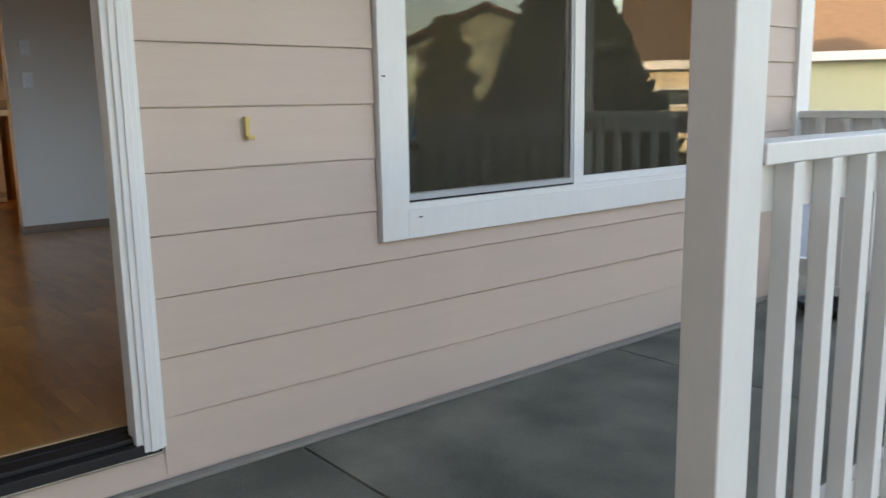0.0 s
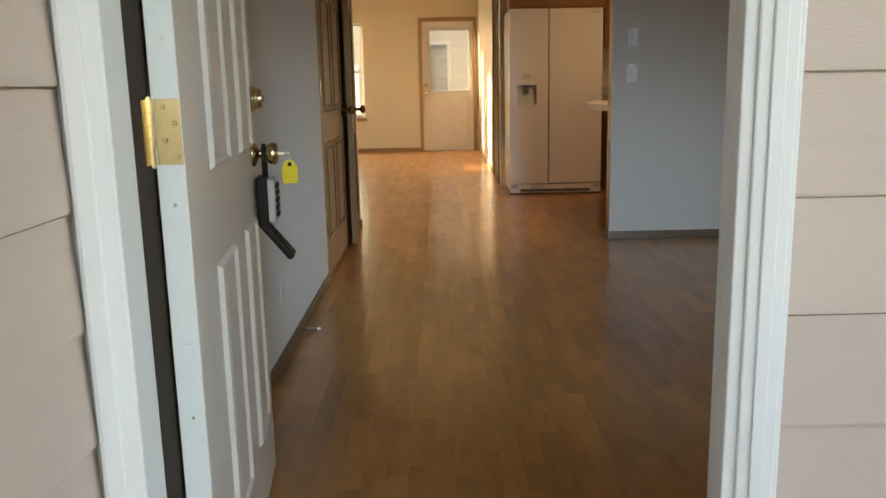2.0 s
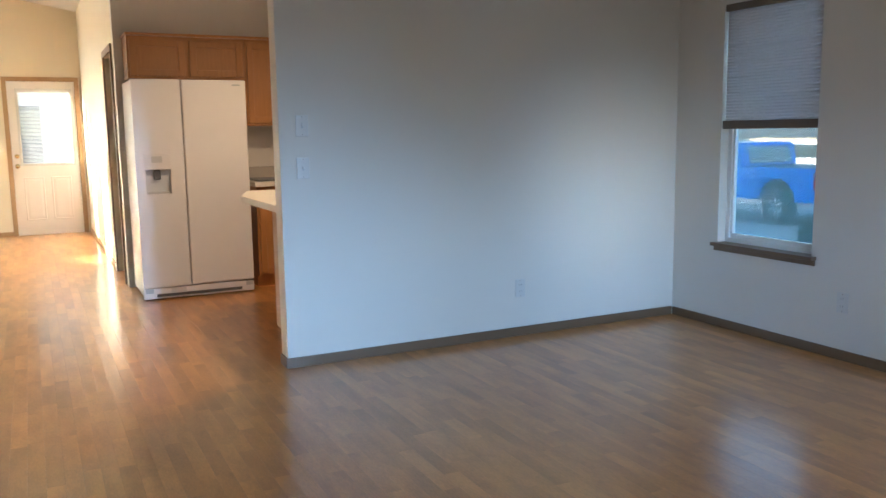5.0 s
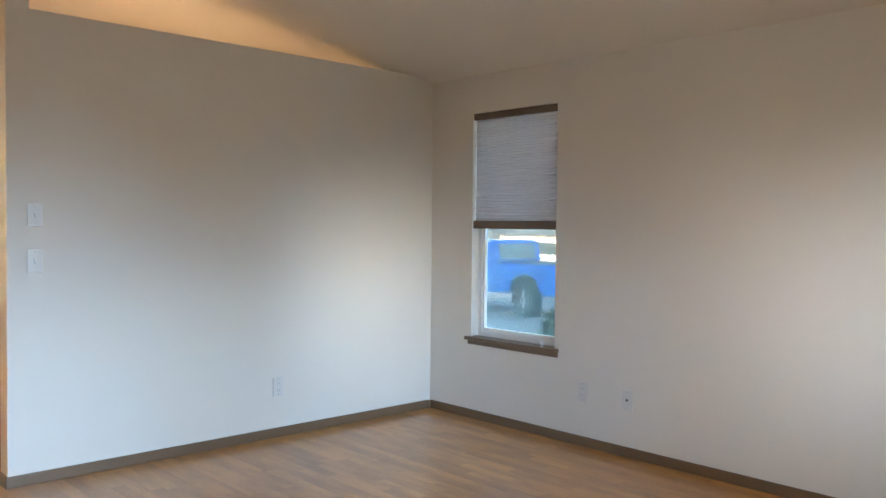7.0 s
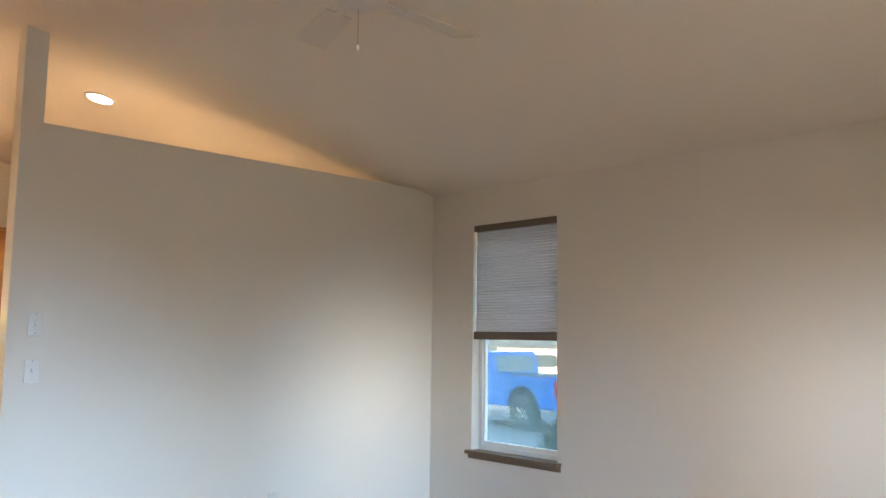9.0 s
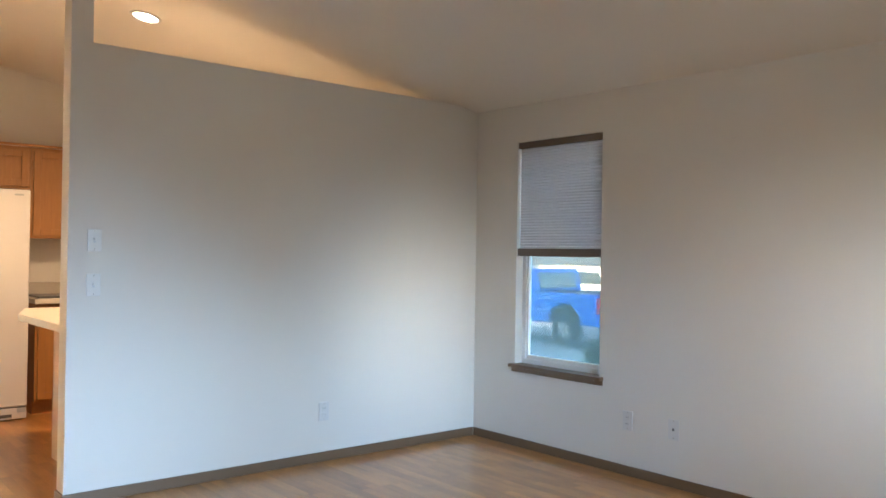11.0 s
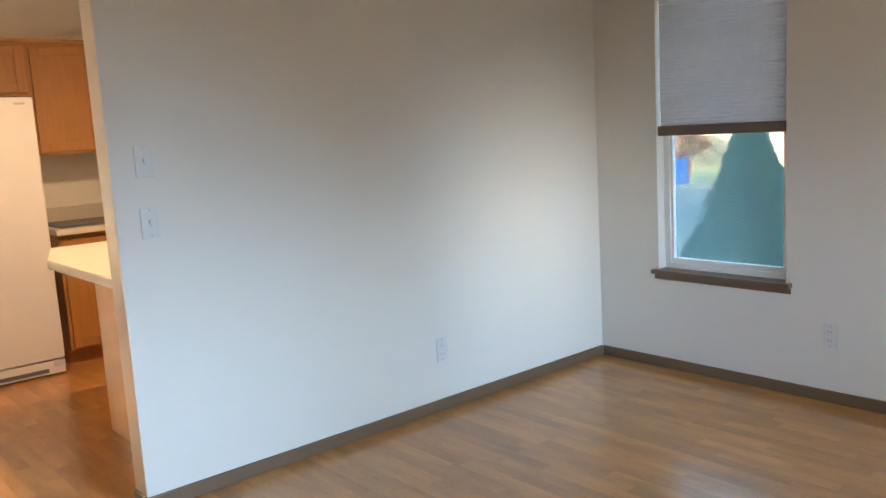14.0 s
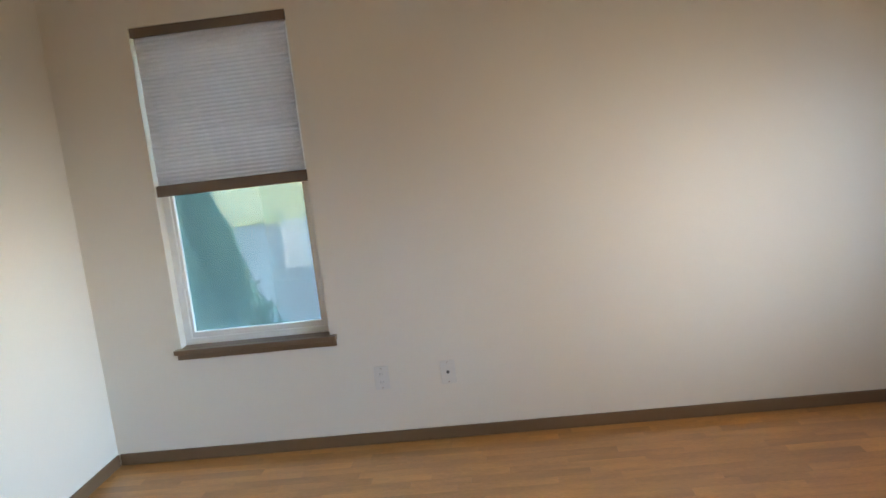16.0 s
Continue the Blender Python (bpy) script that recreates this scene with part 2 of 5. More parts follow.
def screen_mat(name, color, cover):
    m = bpy.data.materials.new(name)
    m.use_nodes = True
    n, l = m.node_tree.nodes, m.node_tree.links
    d, t, x = n.new("ShaderNodeBsdfDiffuse"), n.new("ShaderNodeBsdfTransparent"), n.new("ShaderNodeMixShader")
    d.inputs[0].default_value = (*color, 1)
    x.inputs[0].default_value = 1 - cover
    l.new(d.outputs[0], x.inputs[1])
    l.new(t.outputs[0], x.inputs[2])
    l.new(x.outputs[0], n["Material Output"].inputs[0])
    return m


M_SCREEN = screen_mat("insect_screen", (0.08, 0.072, 0.06), 0.17)
# assumed screen; its teal colour and cover paint the haze outside
M_SCREEN_HAZE = screen_mat("haze_screen", (0.20, 0.38, 0.42), 0.52)

# ---- building helpers ----


def box(bm, x0, x1, y0, y1, z0, z1, m=None):
    vs = [bm.verts.new((x, y, z)) for x in (x0, x1) for y in (y0, y1) for z in (z0, z1)]
    if m is not None:
        for v in vs:
            v.co = m @ v.co
    for f in ((0, 1, 3, 2), (4, 6, 7, 5), (0, 4, 5, 1), (2, 3, 7, 6), (0, 2, 6, 4), (1, 5, 7, 3)):
        bm.faces.new([vs[i] for i in f])
    return bm


def boxes(*rows, bevel=0.0):
    bm = bmesh.new()
    for r in rows:
        box(bm, *r)
    if bevel:
        bmesh.ops.bevel(bm, geom=bm.edges[:], offset=bevel, segments=2, affect="EDGES", profile=0.5)
    bmesh.ops.recalc_face_normals(bm, faces=bm.faces[:])
    return bm


def lathe(profile, seg=24, axis="z", at=(0, 0, 0)):
    """A turned body: rows of radius and height along the axis."""
    bm = bmesh.new()
    rings = []
    for r, h in profile:
        ring = []
        for i in range(seg):
            a = 2 * math.pi * i / seg
            c = (r * math.cos(a), r * math.sin(a), h)
            c = {"z": c, "x": (c[2], c[0], c[1]), "y": (c[0], c[2], c[1])}[axis]
            ring.append(bm.verts.new(Vector(c) + Vector(at)))
        rings.append(ring)
    for a, b in zip(rings, rings[1:]):
        for i in range(seg):
            bm.faces.new((a[i], a[(i + 1) % seg], b[(i + 1) % seg], b[i]))
    for ring in (rings[0], rings[-1]):
        bm.faces.new(ring)
    bmesh.ops.recalc_face_normals(bm, faces=bm.faces[:])
    return bm


def tube(points, r, seg=10):
    bm = bmesh.new()
    pts = [Vector(p) for p in points]
    rings = []
    for i, p in enumerate(pts):
        d = (pts[min(i + 1, len(pts) - 1)] - pts[max(i - 1, 0)]).normalized()
        u = d.cross(Vector((0.31, 0.77, 0.55))).normalized()
        v = d.cross(u)
        rr = r[i] if isinstance(r, (list, tuple)) else r
        rings.append([bm.verts.new(p + rr * (math.cos(a) * u + math.sin(a) * v)) for a in (2 * math.pi * k / seg for k in range(seg))])
    for a, b in zip(rings, rings[1:]):
        for i in range(seg):
            bm.faces.new((a[i], a[(i + 1) % seg], b[(i + 1) % seg], b[i]))
    bm.faces.new(rings[0]), bm.faces.new(rings[-1])
    bmesh.ops.recalc_face_normals(bm, faces=bm.faces[:])
    return bm


def mesh_of(name, bm, material, smooth=False):
    me = bpy.data.meshes.new(name)
    bm.to_mesh(me)
    bm.free()
    me.materials.append(material)
    if smooth:
        for p in me.polygons:
            p.use_smooth = True
    return me


def part(name, bm, material, parent=None, label="", smooth=False):
    ob = new(name, mesh_of(name, bm, material, smooth))
    if parent is not None:
        ob.parent = parent
    if label:
        ob["label"] = label
    return ob


def thing(name, label, category, group="", m=None):
    ob = tagged(new(name), label, category, group)
    if m is not None:
        ob.matrix_world = m
    return ob


def struct(name, bm, material, label="", category="", parent=None):
    return tagged(part(name, bm, material, parent), label, category, kind="structure")


# ---- the plan ----
WX, PY, BY = 4.40, 4.425, 12.35       # inner faces: side wall, partition, back wall
LX = -0.195                           # inner face of the entry's closet wall
SLAB, GROUND = -0.15, -0.34
RIDGE_X, SLOPE, EAVE = 0.0, 0.187, 2.34


def ceil_z(x):
    return EAVE + SLOPE * ((WX - x) if x > RIDGE_X else (WX - RIDGE_X) - (RIDGE_X - x))


def wall_along_x(name, x0, x1, y0, y1, top, holes=(), material=None, base=GROUND, label="", category="wall"):
    """A wall between y0 and y1 with openings (xa, xb, za, zb). top: a height or a function of x."""
    f = top if callable(top) else (lambda x: top)
    cuts = sorted({x0, x1, *[c for h in holes for c in h[:2]], *([RIDGE_X] if callable(top) and x0 < RIDGE_X < x1 else [])})
    bm = bmesh.new()
    for a, b in zip(cuts, cuts[1:]):
        spans, z = [], base
        for h in sorted((h for h in holes if h[0] < (a + b) / 2 < h[1]), key=lambda h: h[2]):
            if h[2] > z:
                spans.append((z, h[2], h[2]))
            z = h[3]
        spans.append((z, f(a), f(b)))
        for lo, ta, tb in spans:
            vs = [bm.verts.new(c) for c in ((a, y0, lo), (b, y0, lo), (b, y0, tb), (a, y0, ta), (a, y1, lo), (b, y1, lo), (b, y1, tb), (a, y1, ta))]
            for q in ((0, 1, 2, 3), (5, 4, 7, 6), (0, 4, 5, 1), (3, 2, 6, 7), (0, 3, 7, 4), (1, 5, 6, 2)):
                bm.faces.new([vs[i] for i in q])
    bmesh.ops.remove_doubles(bm, verts=bm.verts[:], dist=1e-5)
    bmesh.ops.recalc_face_normals(bm, faces=bm.faces[:])
    return struct(name, bm, material or M_WALL, label, category)


def wall_along_y(name, x0, x1, y0, y1, top, holes=(), material=None, base=GROUND, label="", category="wall"):
    cuts = sorted({y0, y1, *[c for h in holes for c in h[:2]]})
    ta, tb = (top(x0), top(x1)) if callable(top) else (top, top)
    bm = bmesh.new()
    for a, b in zip(cuts, cuts[1:]):
        spans, z = [], base
        for h in sorted((h for h in holes if h[0] < (a + b) / 2 < h[1]), key=lambda h: h[2]):
            if h[2] > z:
                spans.append((z, h[2], h[2]))
            z = h[3]
        spans.append((z, ta, tb))
        for lo, h0, h1 in spans:
            vs = [bm.verts.new(c) for c in ((x0, a, lo), (x0, b, lo), (x0, b, h0), (x0, a, h0), (x1, a, lo), (x1, b, lo), (x1, b, h1), (x1, a, h1))]
            for q in ((0, 1, 2, 3), (5, 4, 7, 6), (0, 4, 5, 1), (3, 2, 6, 7), (0, 3, 7, 4), (1, 5, 6, 2)):
                bm.faces.new([vs[i] for i in q])
    bmesh.ops.remove_doubles(bm, verts=bm.verts[:], dist=1e-5)
    bmesh.ops.recalc_face_normals(bm, faces=bm.faces[:])
    return struct(name, bm, material or M_WALL, label, category)


DOOR = (-0.008, 0.900, -0.03, 2.05)
FWIN = (1.814, 3.600, 0.556, 1.96)
SWIN = (3.276, 4.012, 0.560, 2.085)
BDOOR = (0.165, 0.983, 0.0, 2.045)
BWIN = (-1.70, -0.775, 0.55, 2.04)

wall_front = wall_along_x("wall_front", -0.32, 4.52, 0.03, 0.15, ceil_z, [(DOOR[0] - 0.03, DOOR[1] + 0.03, *DOOR[2:]), FWIN], label="front wall of the living room, warm white paint")
wall_right = wall_along_y("wall_right", WX, 4.52, 0.15, 12.47, 2.342, [SWIN], label="side wall of the living room, warm white paint")
PEND = 1.594
wall_partition = wall_along_x("wall_partition", 1.700, WX, PY, PY + 0.12, 2.375, label="part-height partition wall, pale paint, open above")
wall_column = wall_along_x("wall_column", PEND, 1.700, PY, PY + 0.12, ceil_z, label="full-height end post of the partition, pale paint", category="column")
CLO = (3.33, 5.07)
wall_left = wall_along_y("wall_left", LX - 0.12, LX, 0.15, 5.2, 3.12, [(*CLO, -0.01, 2.06)], label="entry wall with the closet opening, pale paint")
wall_closet = struct("wall_closet", boxes((-0.95, -0.85, 3.0, 5.08, GROUND, 2.6), (-0.85, LX - 0.12, 3.0, 3.1, GROUND, 2.6), (-0.85, LX - 0.12, 3.1, 5.08, 2.45, 2.6)), M_WALL, "closet interior walls", "wall")
wall_dining = wall_along_y("wall_dining_left", -2.92, -2.80, 0.03, 12.47, 2.6, [(11.2, 12.0, 0.74, 2.08)], material=M_CREAM, label="dining room side wall, cream tone")
wall_dining_front = wall_along_x("wall_dining_front", -2.80, LX - 0.12, 5.081, 5.2, ceil_z, material=M_CREAM, label="dining room wall, cream tone")
wall_back = wall_along_x("wall_back", -2.80, WX, BY, BY + 0.12, ceil_z, [BDOOR, BWIN], material=M_CREAM, label="far back wall, cream tone")
HX, KY = 1.07, 7.55
wall_kitchen = wall_along_x("wall_kitchen", HX, WX, KY, KY + 0.12, ceil_z, label="kitchen back wall, pale paint")
wall_hall = wall_along_y("wall_hall", HX, HX + 0.12, KY + 0.12, BY, ceil_z, [(7.78, 8.54, -0.01, 2.04)], material=M_CREAM, label="wall beside the back door, cream tone")
wall_pantry = struct("wall_pantry", boxes((HX + 0.9, HX + 1.0, KY + 0.12, 9.0, GROUND, 2.6)), M_WALL, "small room behind the dark doorway", "wall")


def slope_slab(name, xa, xb, y0, y1, lift, thick, material, label, category):
    bm = bmesh.new()
    vs = []
    for x in (xa, xb):
        for y in (y0, y1):
            for z in (0, thick):
                vs.append(bm.verts.new((x, y, ceil_z(x) + lift + z)))
    for f in ((0, 1, 3, 2), (4, 6, 7, 5), (0, 4, 5, 1), (2, 3, 7, 6), (0, 2, 6, 4), (1, 5, 7, 3)):
        bm.faces.new([vs[i] for i in f])
    bmesh.ops.recalc_face_normals(bm, faces=bm.faces[:])
    return struct(name, bm, material, label, category)


slope_slab("ceiling", RIDGE_X, 4.52, 0.03, 12.47, 0.0, 0.12, M_CEIL, "sloping vaulted ceiling, pale matt paint", "ceiling")
slope_slab("ceiling_left", -2.92, RIDGE_X, 0.03, 12.47, 0.0, 0.12, M_CEIL, "sloping vaulted ceiling, pale matt paint", "ceiling")
slope_slab("roof_right", RIDGE_X, 5.0, -0.3, 12.9, 0.14, 0.08, M_SHINGLE, "shingled house roof", "roof")
slope_slab("roof_left", -3.4, RIDGE_X, -0.3, 12.9, 0.14, 0.08, M_SHINGLE, "shingled house roof", "roof")

# floor, porch, ground
floor = struct("floor", boxes((-2.80, WX, 0.10, BY + 0.1, -0.20, -0.012)), M_SUB, "oak strip floor, glossy varnish", "floor")
STREET = -1.0


def ground_z(x):
    return GROUND + (STREET - GROUND) * min(1, max(0, (x - 5.2) / 3.8))


bm = bmesh.new()
rows = [[bm.verts.new((x, y, ground_z(x))) for y in (-900, 900)] for x in (-900, 5.2, 6.4, 7.6, 9.0, 900)]
for p, q in zip(rows, rows[1:]):
    bm.faces.new((p[0], q[0], q[1], p[1]))
ground = struct("ground", bm, M_GROUND, "bare brown planting bed sloping down from the house", "ground")
struct("road", boxes((9.3, 25.9, -60, 60, STREET, STREET + 0.004)), M_DRIVE, "pale grey worn drive beside the house", "road")
struct("lawn_strip", boxes((26.0, 80, -60, 60, STREET, STREET + 0.03)), M_DRYGRASS, "sunlit dry lawn beyond the drive", "grass")
struct("lawn_front", boxes((-60, 5.1, -60, -5.5, GROUND, GROUND + 0.03)), M_GRASS, "front lawn", "grass")
struct("walkway", boxes((-0.1, 1.45, -5.4, -1.60, GROUND, GROUND + 0.02)), M_CONC, "concrete front walk", "pavement")
porch = struct("porch_floor", boxes((-0.085, 4.56, -1.56, 0.03, GROUND, SLAB - 0.02)), M_FOUND, "grey concrete porch", "pavement")
porch_ceiling = struct("porch_ceiling", boxes((0.0, 4.7, -1.75, 0.0, 2.42, 2.52)), M_TRIM_W, "white porch ceiling", "ceiling")
# garage wing beside the porch
WING = -0.088
wall_wing = struct("wall_wing", boxes((-5.5, WING, -5.0, 0.03, GROUND, 2.6)), M_SIDING_Y, "garage wing, beige lap siding", "wall")
struct("wing_roof", boxes((-5.8, 0.3, -5.3, -0.3, 2.6, 2.75)), M_SHINGLE, "garage roof", "roof")
struct("foundation", boxes((-0.08, 4.52, 0.004, 0.028, SLAB, -0.1445), (-0.08, 4.50, -0.03, 0.0, SLAB, SLAB + 0.012)), M_FOUND, "rough grey foundation edge under the siding", "foundation")

# ---- siding boards ----
LAP = 0.1748
LAP0 = 0.564 - 4 * LAP


def lap_mesh(length, h=LAP):
    """A clapboard along x from 0, thin at the top and proud at the foot."""
    bm = bmesh.new()
    prof = ((0.0, 0.0), (-0.016, 0.0), (-0.0165, 0.004), (-0.008, h - 0.004), (0.0, h - 0.004))
    a, b = [bm.verts.new((0, y, z)) for y, z in prof], [bm.verts.new((length, y, z)) for y, z in prof]
    for i in range(5):
        bm.faces.new((a[i], a[(i + 1) % 5], b[(i + 1) % 5], b[i]))
    bm.faces.new(a), bm.faces.new(b)
    bmesh.ops.recalc_face_normals(bm, faces=bm.faces[:])
    return mesh_of("siding_board", bm, M_SIDING)


lap_meshes = {}


def lap(x0, x1, z, parent, h=LAP, turn=None):
    key = (round(x1 - x0, 3), round(h, 3))
    if key not in lap_meshes:
        lap_meshes[key] = lap_mesh(*key)
    ob = new("siding_board", lap_meshes[key])
    ob.parent = parent
    ob.matrix_world = turn @ pose(x0, 0, z) if turn else pose(x0, 0.03, z)


for k in range(15):
    z = LAP0 + k * LAP
    if z > 2.36:
        break
    if z + LAP < 0.50:
        if z > -0.05:
            lap(0.946, 4.415, z, wall_front)
        else:
            lap(0.946, 4.415, z - 0.008, wall_front, h=LAP + 0.008)
            lap(-0.07, 0.946, z - 0.008, wall_front, h=0.082)
    elif z < 1.98:
        lap(0.946, 1.710, z, wall_front)
        lap(3.705, 4.415, z, wall_front)
        if z < FWIN[2] - 0.10:
            lap(1.7105, 3.7045, z, wall_front, h=FWIN[2] - 0.098 - z)
    else:
        lap(-0.07, 4.415, z, wall_front)
turn_wing = pose(WING, 0, 0, 0, 0, 90)
for k in range(16):
    lap(-3.2, 0.0, LAP0 + k * LAP, wall_wing, turn=turn_wing)
# side wall cladding is never near the eye: one plain skin

# ---- exterior trim: door ----
JL, JR = DOOR[:2]                     # faces of the two jambs
door_trim = struct("door_casing_exterior", boxes((JL - 0.060, JL + 0.004, -0.006, 0.03, -0.035, 2.14), bevel=0.003), M_TRIM_W, "white moulded casing round the front door", "trim")
part("moulding", boxes((JL - 0.052, JL - 0.022, -0.014, -0.0065, -0.035, 2.14), bevel=0.003), M_TRIM_W, door_trim)
leg = part("casing_leg", boxes((JR - 0.040, JR + 0.044, -0.006, 0.03, -0.035, 2.14), bevel=0.003), M_TRIM_W, door_trim)
part("moulding", boxes((JR - 0.022, JR + 0.034, -0.014, -0.0065, -0.035, 2.14), bevel=0.003), M_TRIM_W, leg)
part("bead", boxes((JR - 0.004, JR + 0.016, -0.019, -0.0145, -0.035, 2.14), bevel=0.002), M_TRIM_W, leg)
part("casing_head", boxes((JL + 0.0045, JR - 0.0405, -0.006, 0.03, 2.052, 2.14), bevel=0.003), M_TRIM_W, door_trim)
struct("door_jamb", boxes((JL - 0.030, JL, 0.0305, 0.152, -0.02, 2.05), (JR, JR + 0.030, 0.0305, 0.152, -0.02, 2.05), (JL, JR, 0.0305, 0.152, 2.03, 2.06),
                          (JR - 0.039, JR, 0.0305, 0.062, -0.02, 2.03), bevel=0.002), M_TRIM_W, "white door jamb with stop", "trim")
# dark brown strip in the gap beside the door's hinge edge
struct("hinge_jamb_strip", boxes((JL - 0.0015, JL + 0.0025, 0.085, 0.157, -0.01, 2.03)), M_BROWNSTRIP, "dark brown strip along the hinge jamb", "trim")
struct("threshold", boxes((JL - 0.03, JR + 0.03, -0.012, 0.09, -0.045, -0.012), (JL + 0.005, JR - 0.005, 0.02, 0.075, -0.012, 0.004), (JL, JR, 0.0905, 0.134, -0.03, 0.003), bevel=0.004), M_THRESH, "dark metal door threshold", "threshold")
struct("threshold_strip", boxes((JL, JR, 0.1345, 0.155, -0.012, 0.006), bevel=0.003), M_TAN, "light wood strip at the door sill", "threshold")
struct("strike_plate", boxes((JR - 0.003, JR + 0.001, 0.104, 0.134, 0.875, 0.940), (JR - 0.003, JR + 0.001, 0.104, 0.134, 1.02, 1.08)), M_BRONZE, "dark bronze strike plates in the jamb", "hardware")
struct("corner_board", boxes((4.412, 4.548, -0.004, 0.03, SLAB + 0.05, 2.40), (4.533, 4.548, 0.03, 0.13, SLAB + 0.05, 2.40), bevel=0.002), M_TRIM_W, "white corner board of the house", "trim")
struct("side_cladding", boxes((4.52, 4.532, 0.13, 3.24, SLAB, 2.33), (4.52, 4.532, 4.09, 12.47, SLAB, 2.33), (4.52, 4.532, 3.24, 4.09, SLAB, 0.46), (4.52, 4.532, 3.24, 4.09, 2.08, 2.33)), M_SIDING_Y, "beige siding on the side wall", "wall")


def panel_ring(bm, x0, x1, z0, z1, y, out, w=0.022):
    """A moulded rectangle: outer edge at y, crest at y + out, field just behind the crest."""
    loops = []
    for inset, d in ((0, 0), (w * 0.35, out), (w * 0.7, out * 0.2), (w, out * 0.2), (w * 2.4, out * 0.75)):
        loops.append([bm.verts.new(c) for c in ((x0 + inset, y + d, z0 + inset), (x1 - inset, y + d, z0 + inset), (x1 - inset, y + d, z1 - inset), (x0 + inset, y + d, z1 - inset))])
    for a, b in zip(loops, loops[1:]):
        for i in range(4):
            bm.faces.new((a[i], a[(i + 1) % 4], b[(i + 1) % 4], b[i]))
    bm.faces.new(loops[-1])


PANEL_ROWS = ((0.205, 0.755), (0.932, 1.56), (1.68, 1.91))


def panel_door(name, label, width, height, thick, material, edge_material, m, proud=-0.006, columns=None, groove=None):
    d = thing(name, label, "door", m=m)
    slab = part("slab", boxes((0.001, width, 0, thick, 0.012, height), bevel=0.0015), material, d)
    part("slab_edge", boxes((-0.001, 0.0008, 0.001, thick - 0.001, 0.013, height - 0.002)), edge_material, d)
    for z0, z1 in PANEL_ROWS:
        for x0, x1 in columns or ((0.115, width / 2 - 0.05), (width / 2 + 0.05, width - 0.115)):
            bm = bmesh.new()
            panel_ring(bm, x0, x1, z0, z1, 0.0, proud)
            bmesh.ops.recalc_face_normals(bm, faces=bm.faces[:])
            part("panel", bm, material, slab)
            # dark rings put the shade and glaze of the panel grooves into colour
            if groove:
                for inset, w in ((-0.004, 0.009), (0.026, 0.006)):
                    a, b, lo, hi = x0 + inset, x1 - inset, z0 + inset, z1 - inset
                    f = proud - 0.0012 if inset > 0 else -0.0012
                    part("groove", boxes((a, a + w, f, 0.0, lo, hi), (b - w, b, f, 0.0, lo, hi), (a + w, b - w, f, 0.0, lo, lo + w), (a + w, b - w, f, 0.0, hi - w, hi)), groove, slab, "dark ring, groove shade and glaze put into its colour")
    return d


def knob_set(parent, x, z, out=-1, name="door_knob"):
    k = part(name, lathe([(0.033, 0.0), (0.034, out * 0.004), (0.026, out * 0.010), (0.012, out * 0.016), (0.011, out * 0.030), (0.020, out * 0.036), (0.028, out * 0.046), (0.029, out * 0.056), (0.024, out * 0.064), (0.010, out * 0.067)], 28, "y", (x, 0, z)), M_BRASS, parent, "polished brass knob", True)
    return k


def butt_hinge(parent, z, flip=1):
    h = part("hinge", boxes((-0.003, -0.001, 0.001, 0.040, z - 0.051, z + 0.051), bevel=0.0006), M_BRASS, parent, "brass butt hinge")
    bm = bmesh.new()
    box(bm, JL + 0.0028, JL + 0.0046, 0.118, 0.158, z - 0.05, z + 0.05, FD.inverted())
    bmesh.ops.recalc_face_normals(bm, faces=bm.faces[:])
    part("hinge_leaf", bm, M_BRASS, h)
    ring = [(0.0035, -0.056), (0.0062, -0.054)]
    for k in range(1, 5):
        e = -0.05 + k * 0.02
        ring += [(0.0062, e - 0.0008), (0.0050, e), (0.0062, e + 0.0008)]
    part("hinge_pin", lathe(ring + [(0.0062, 0.054), (0.0035, 0.056)], 14, "z", (-0.011, 0.047, z)), M_BRASS, h)
    for k in range(4):
        part("screw", lathe([(0.0042, 0.0), (0.003, -0.0012)], 10, "x", (-0.0031, 0.010 + 0.016 * (k % 2), z - 0.039 + 0.026 * k)), M_BRASS, h)


FD = pose(0.044, 0.155, 0.0, 0, 0, 95.8)
FK = FD @ pose(0.023, 0, -0.013)        # knob, lockbox and key
front_door = panel_door("front_door", "open six-panel entry door, off-white painted steel", 0.915, 2.03, 0.044, M_DOOR_W, M_EDGE, FD, proud=-0.009, columns=((0.215, 0.432), (0.605, 0.802)))
for z in (0.23, 1.016, 1.81):
    butt_hinge(front_door, z)
dead = part("deadbolt", lathe([(0.033, 0.0), (0.034, -0.006), (0.031, -0.009), (0.031, -0.016), (0.027, -0.018), (0.027, -0.025), (0.023, -0.027), (0.022, -0.034), (0.010, -0.036)], 28, "y", (0.838, 0, 1.052)), M_BRASS, front_door, "stepped brass deadbolt cylinder")
part("keyway", boxes((0.836, 0.840, -0.0375, -0.034, 1.044, 1.060)), M_BLACK, dead)
knob = knob_set(front_door, 0.838, 0.912)
part("latch_plate", boxes((0.9145, 0.9165, 0.010, 0.034, 0.887, 0.942)), M_BRASS, front_door)
for z, r in ((0.38, 0.003), (0.54, 0.003), (0.90, 0.0035), (1.16, 0.0035), (1.62, 0.0035)):
    part("edge_screw", lathe([(r, 0.0), (r * 0.7, -0.002)], 10, "x", (-0.0012, 0.02, z)), M_CHROME, front_door)
part("edge_plug", lathe([(0.010, 0.0), (0.009, -0.0018), (0.004, -0.0022)], 16, "x", (-0.0012, 0.02, 0.66)), M_EDGE, front_door)

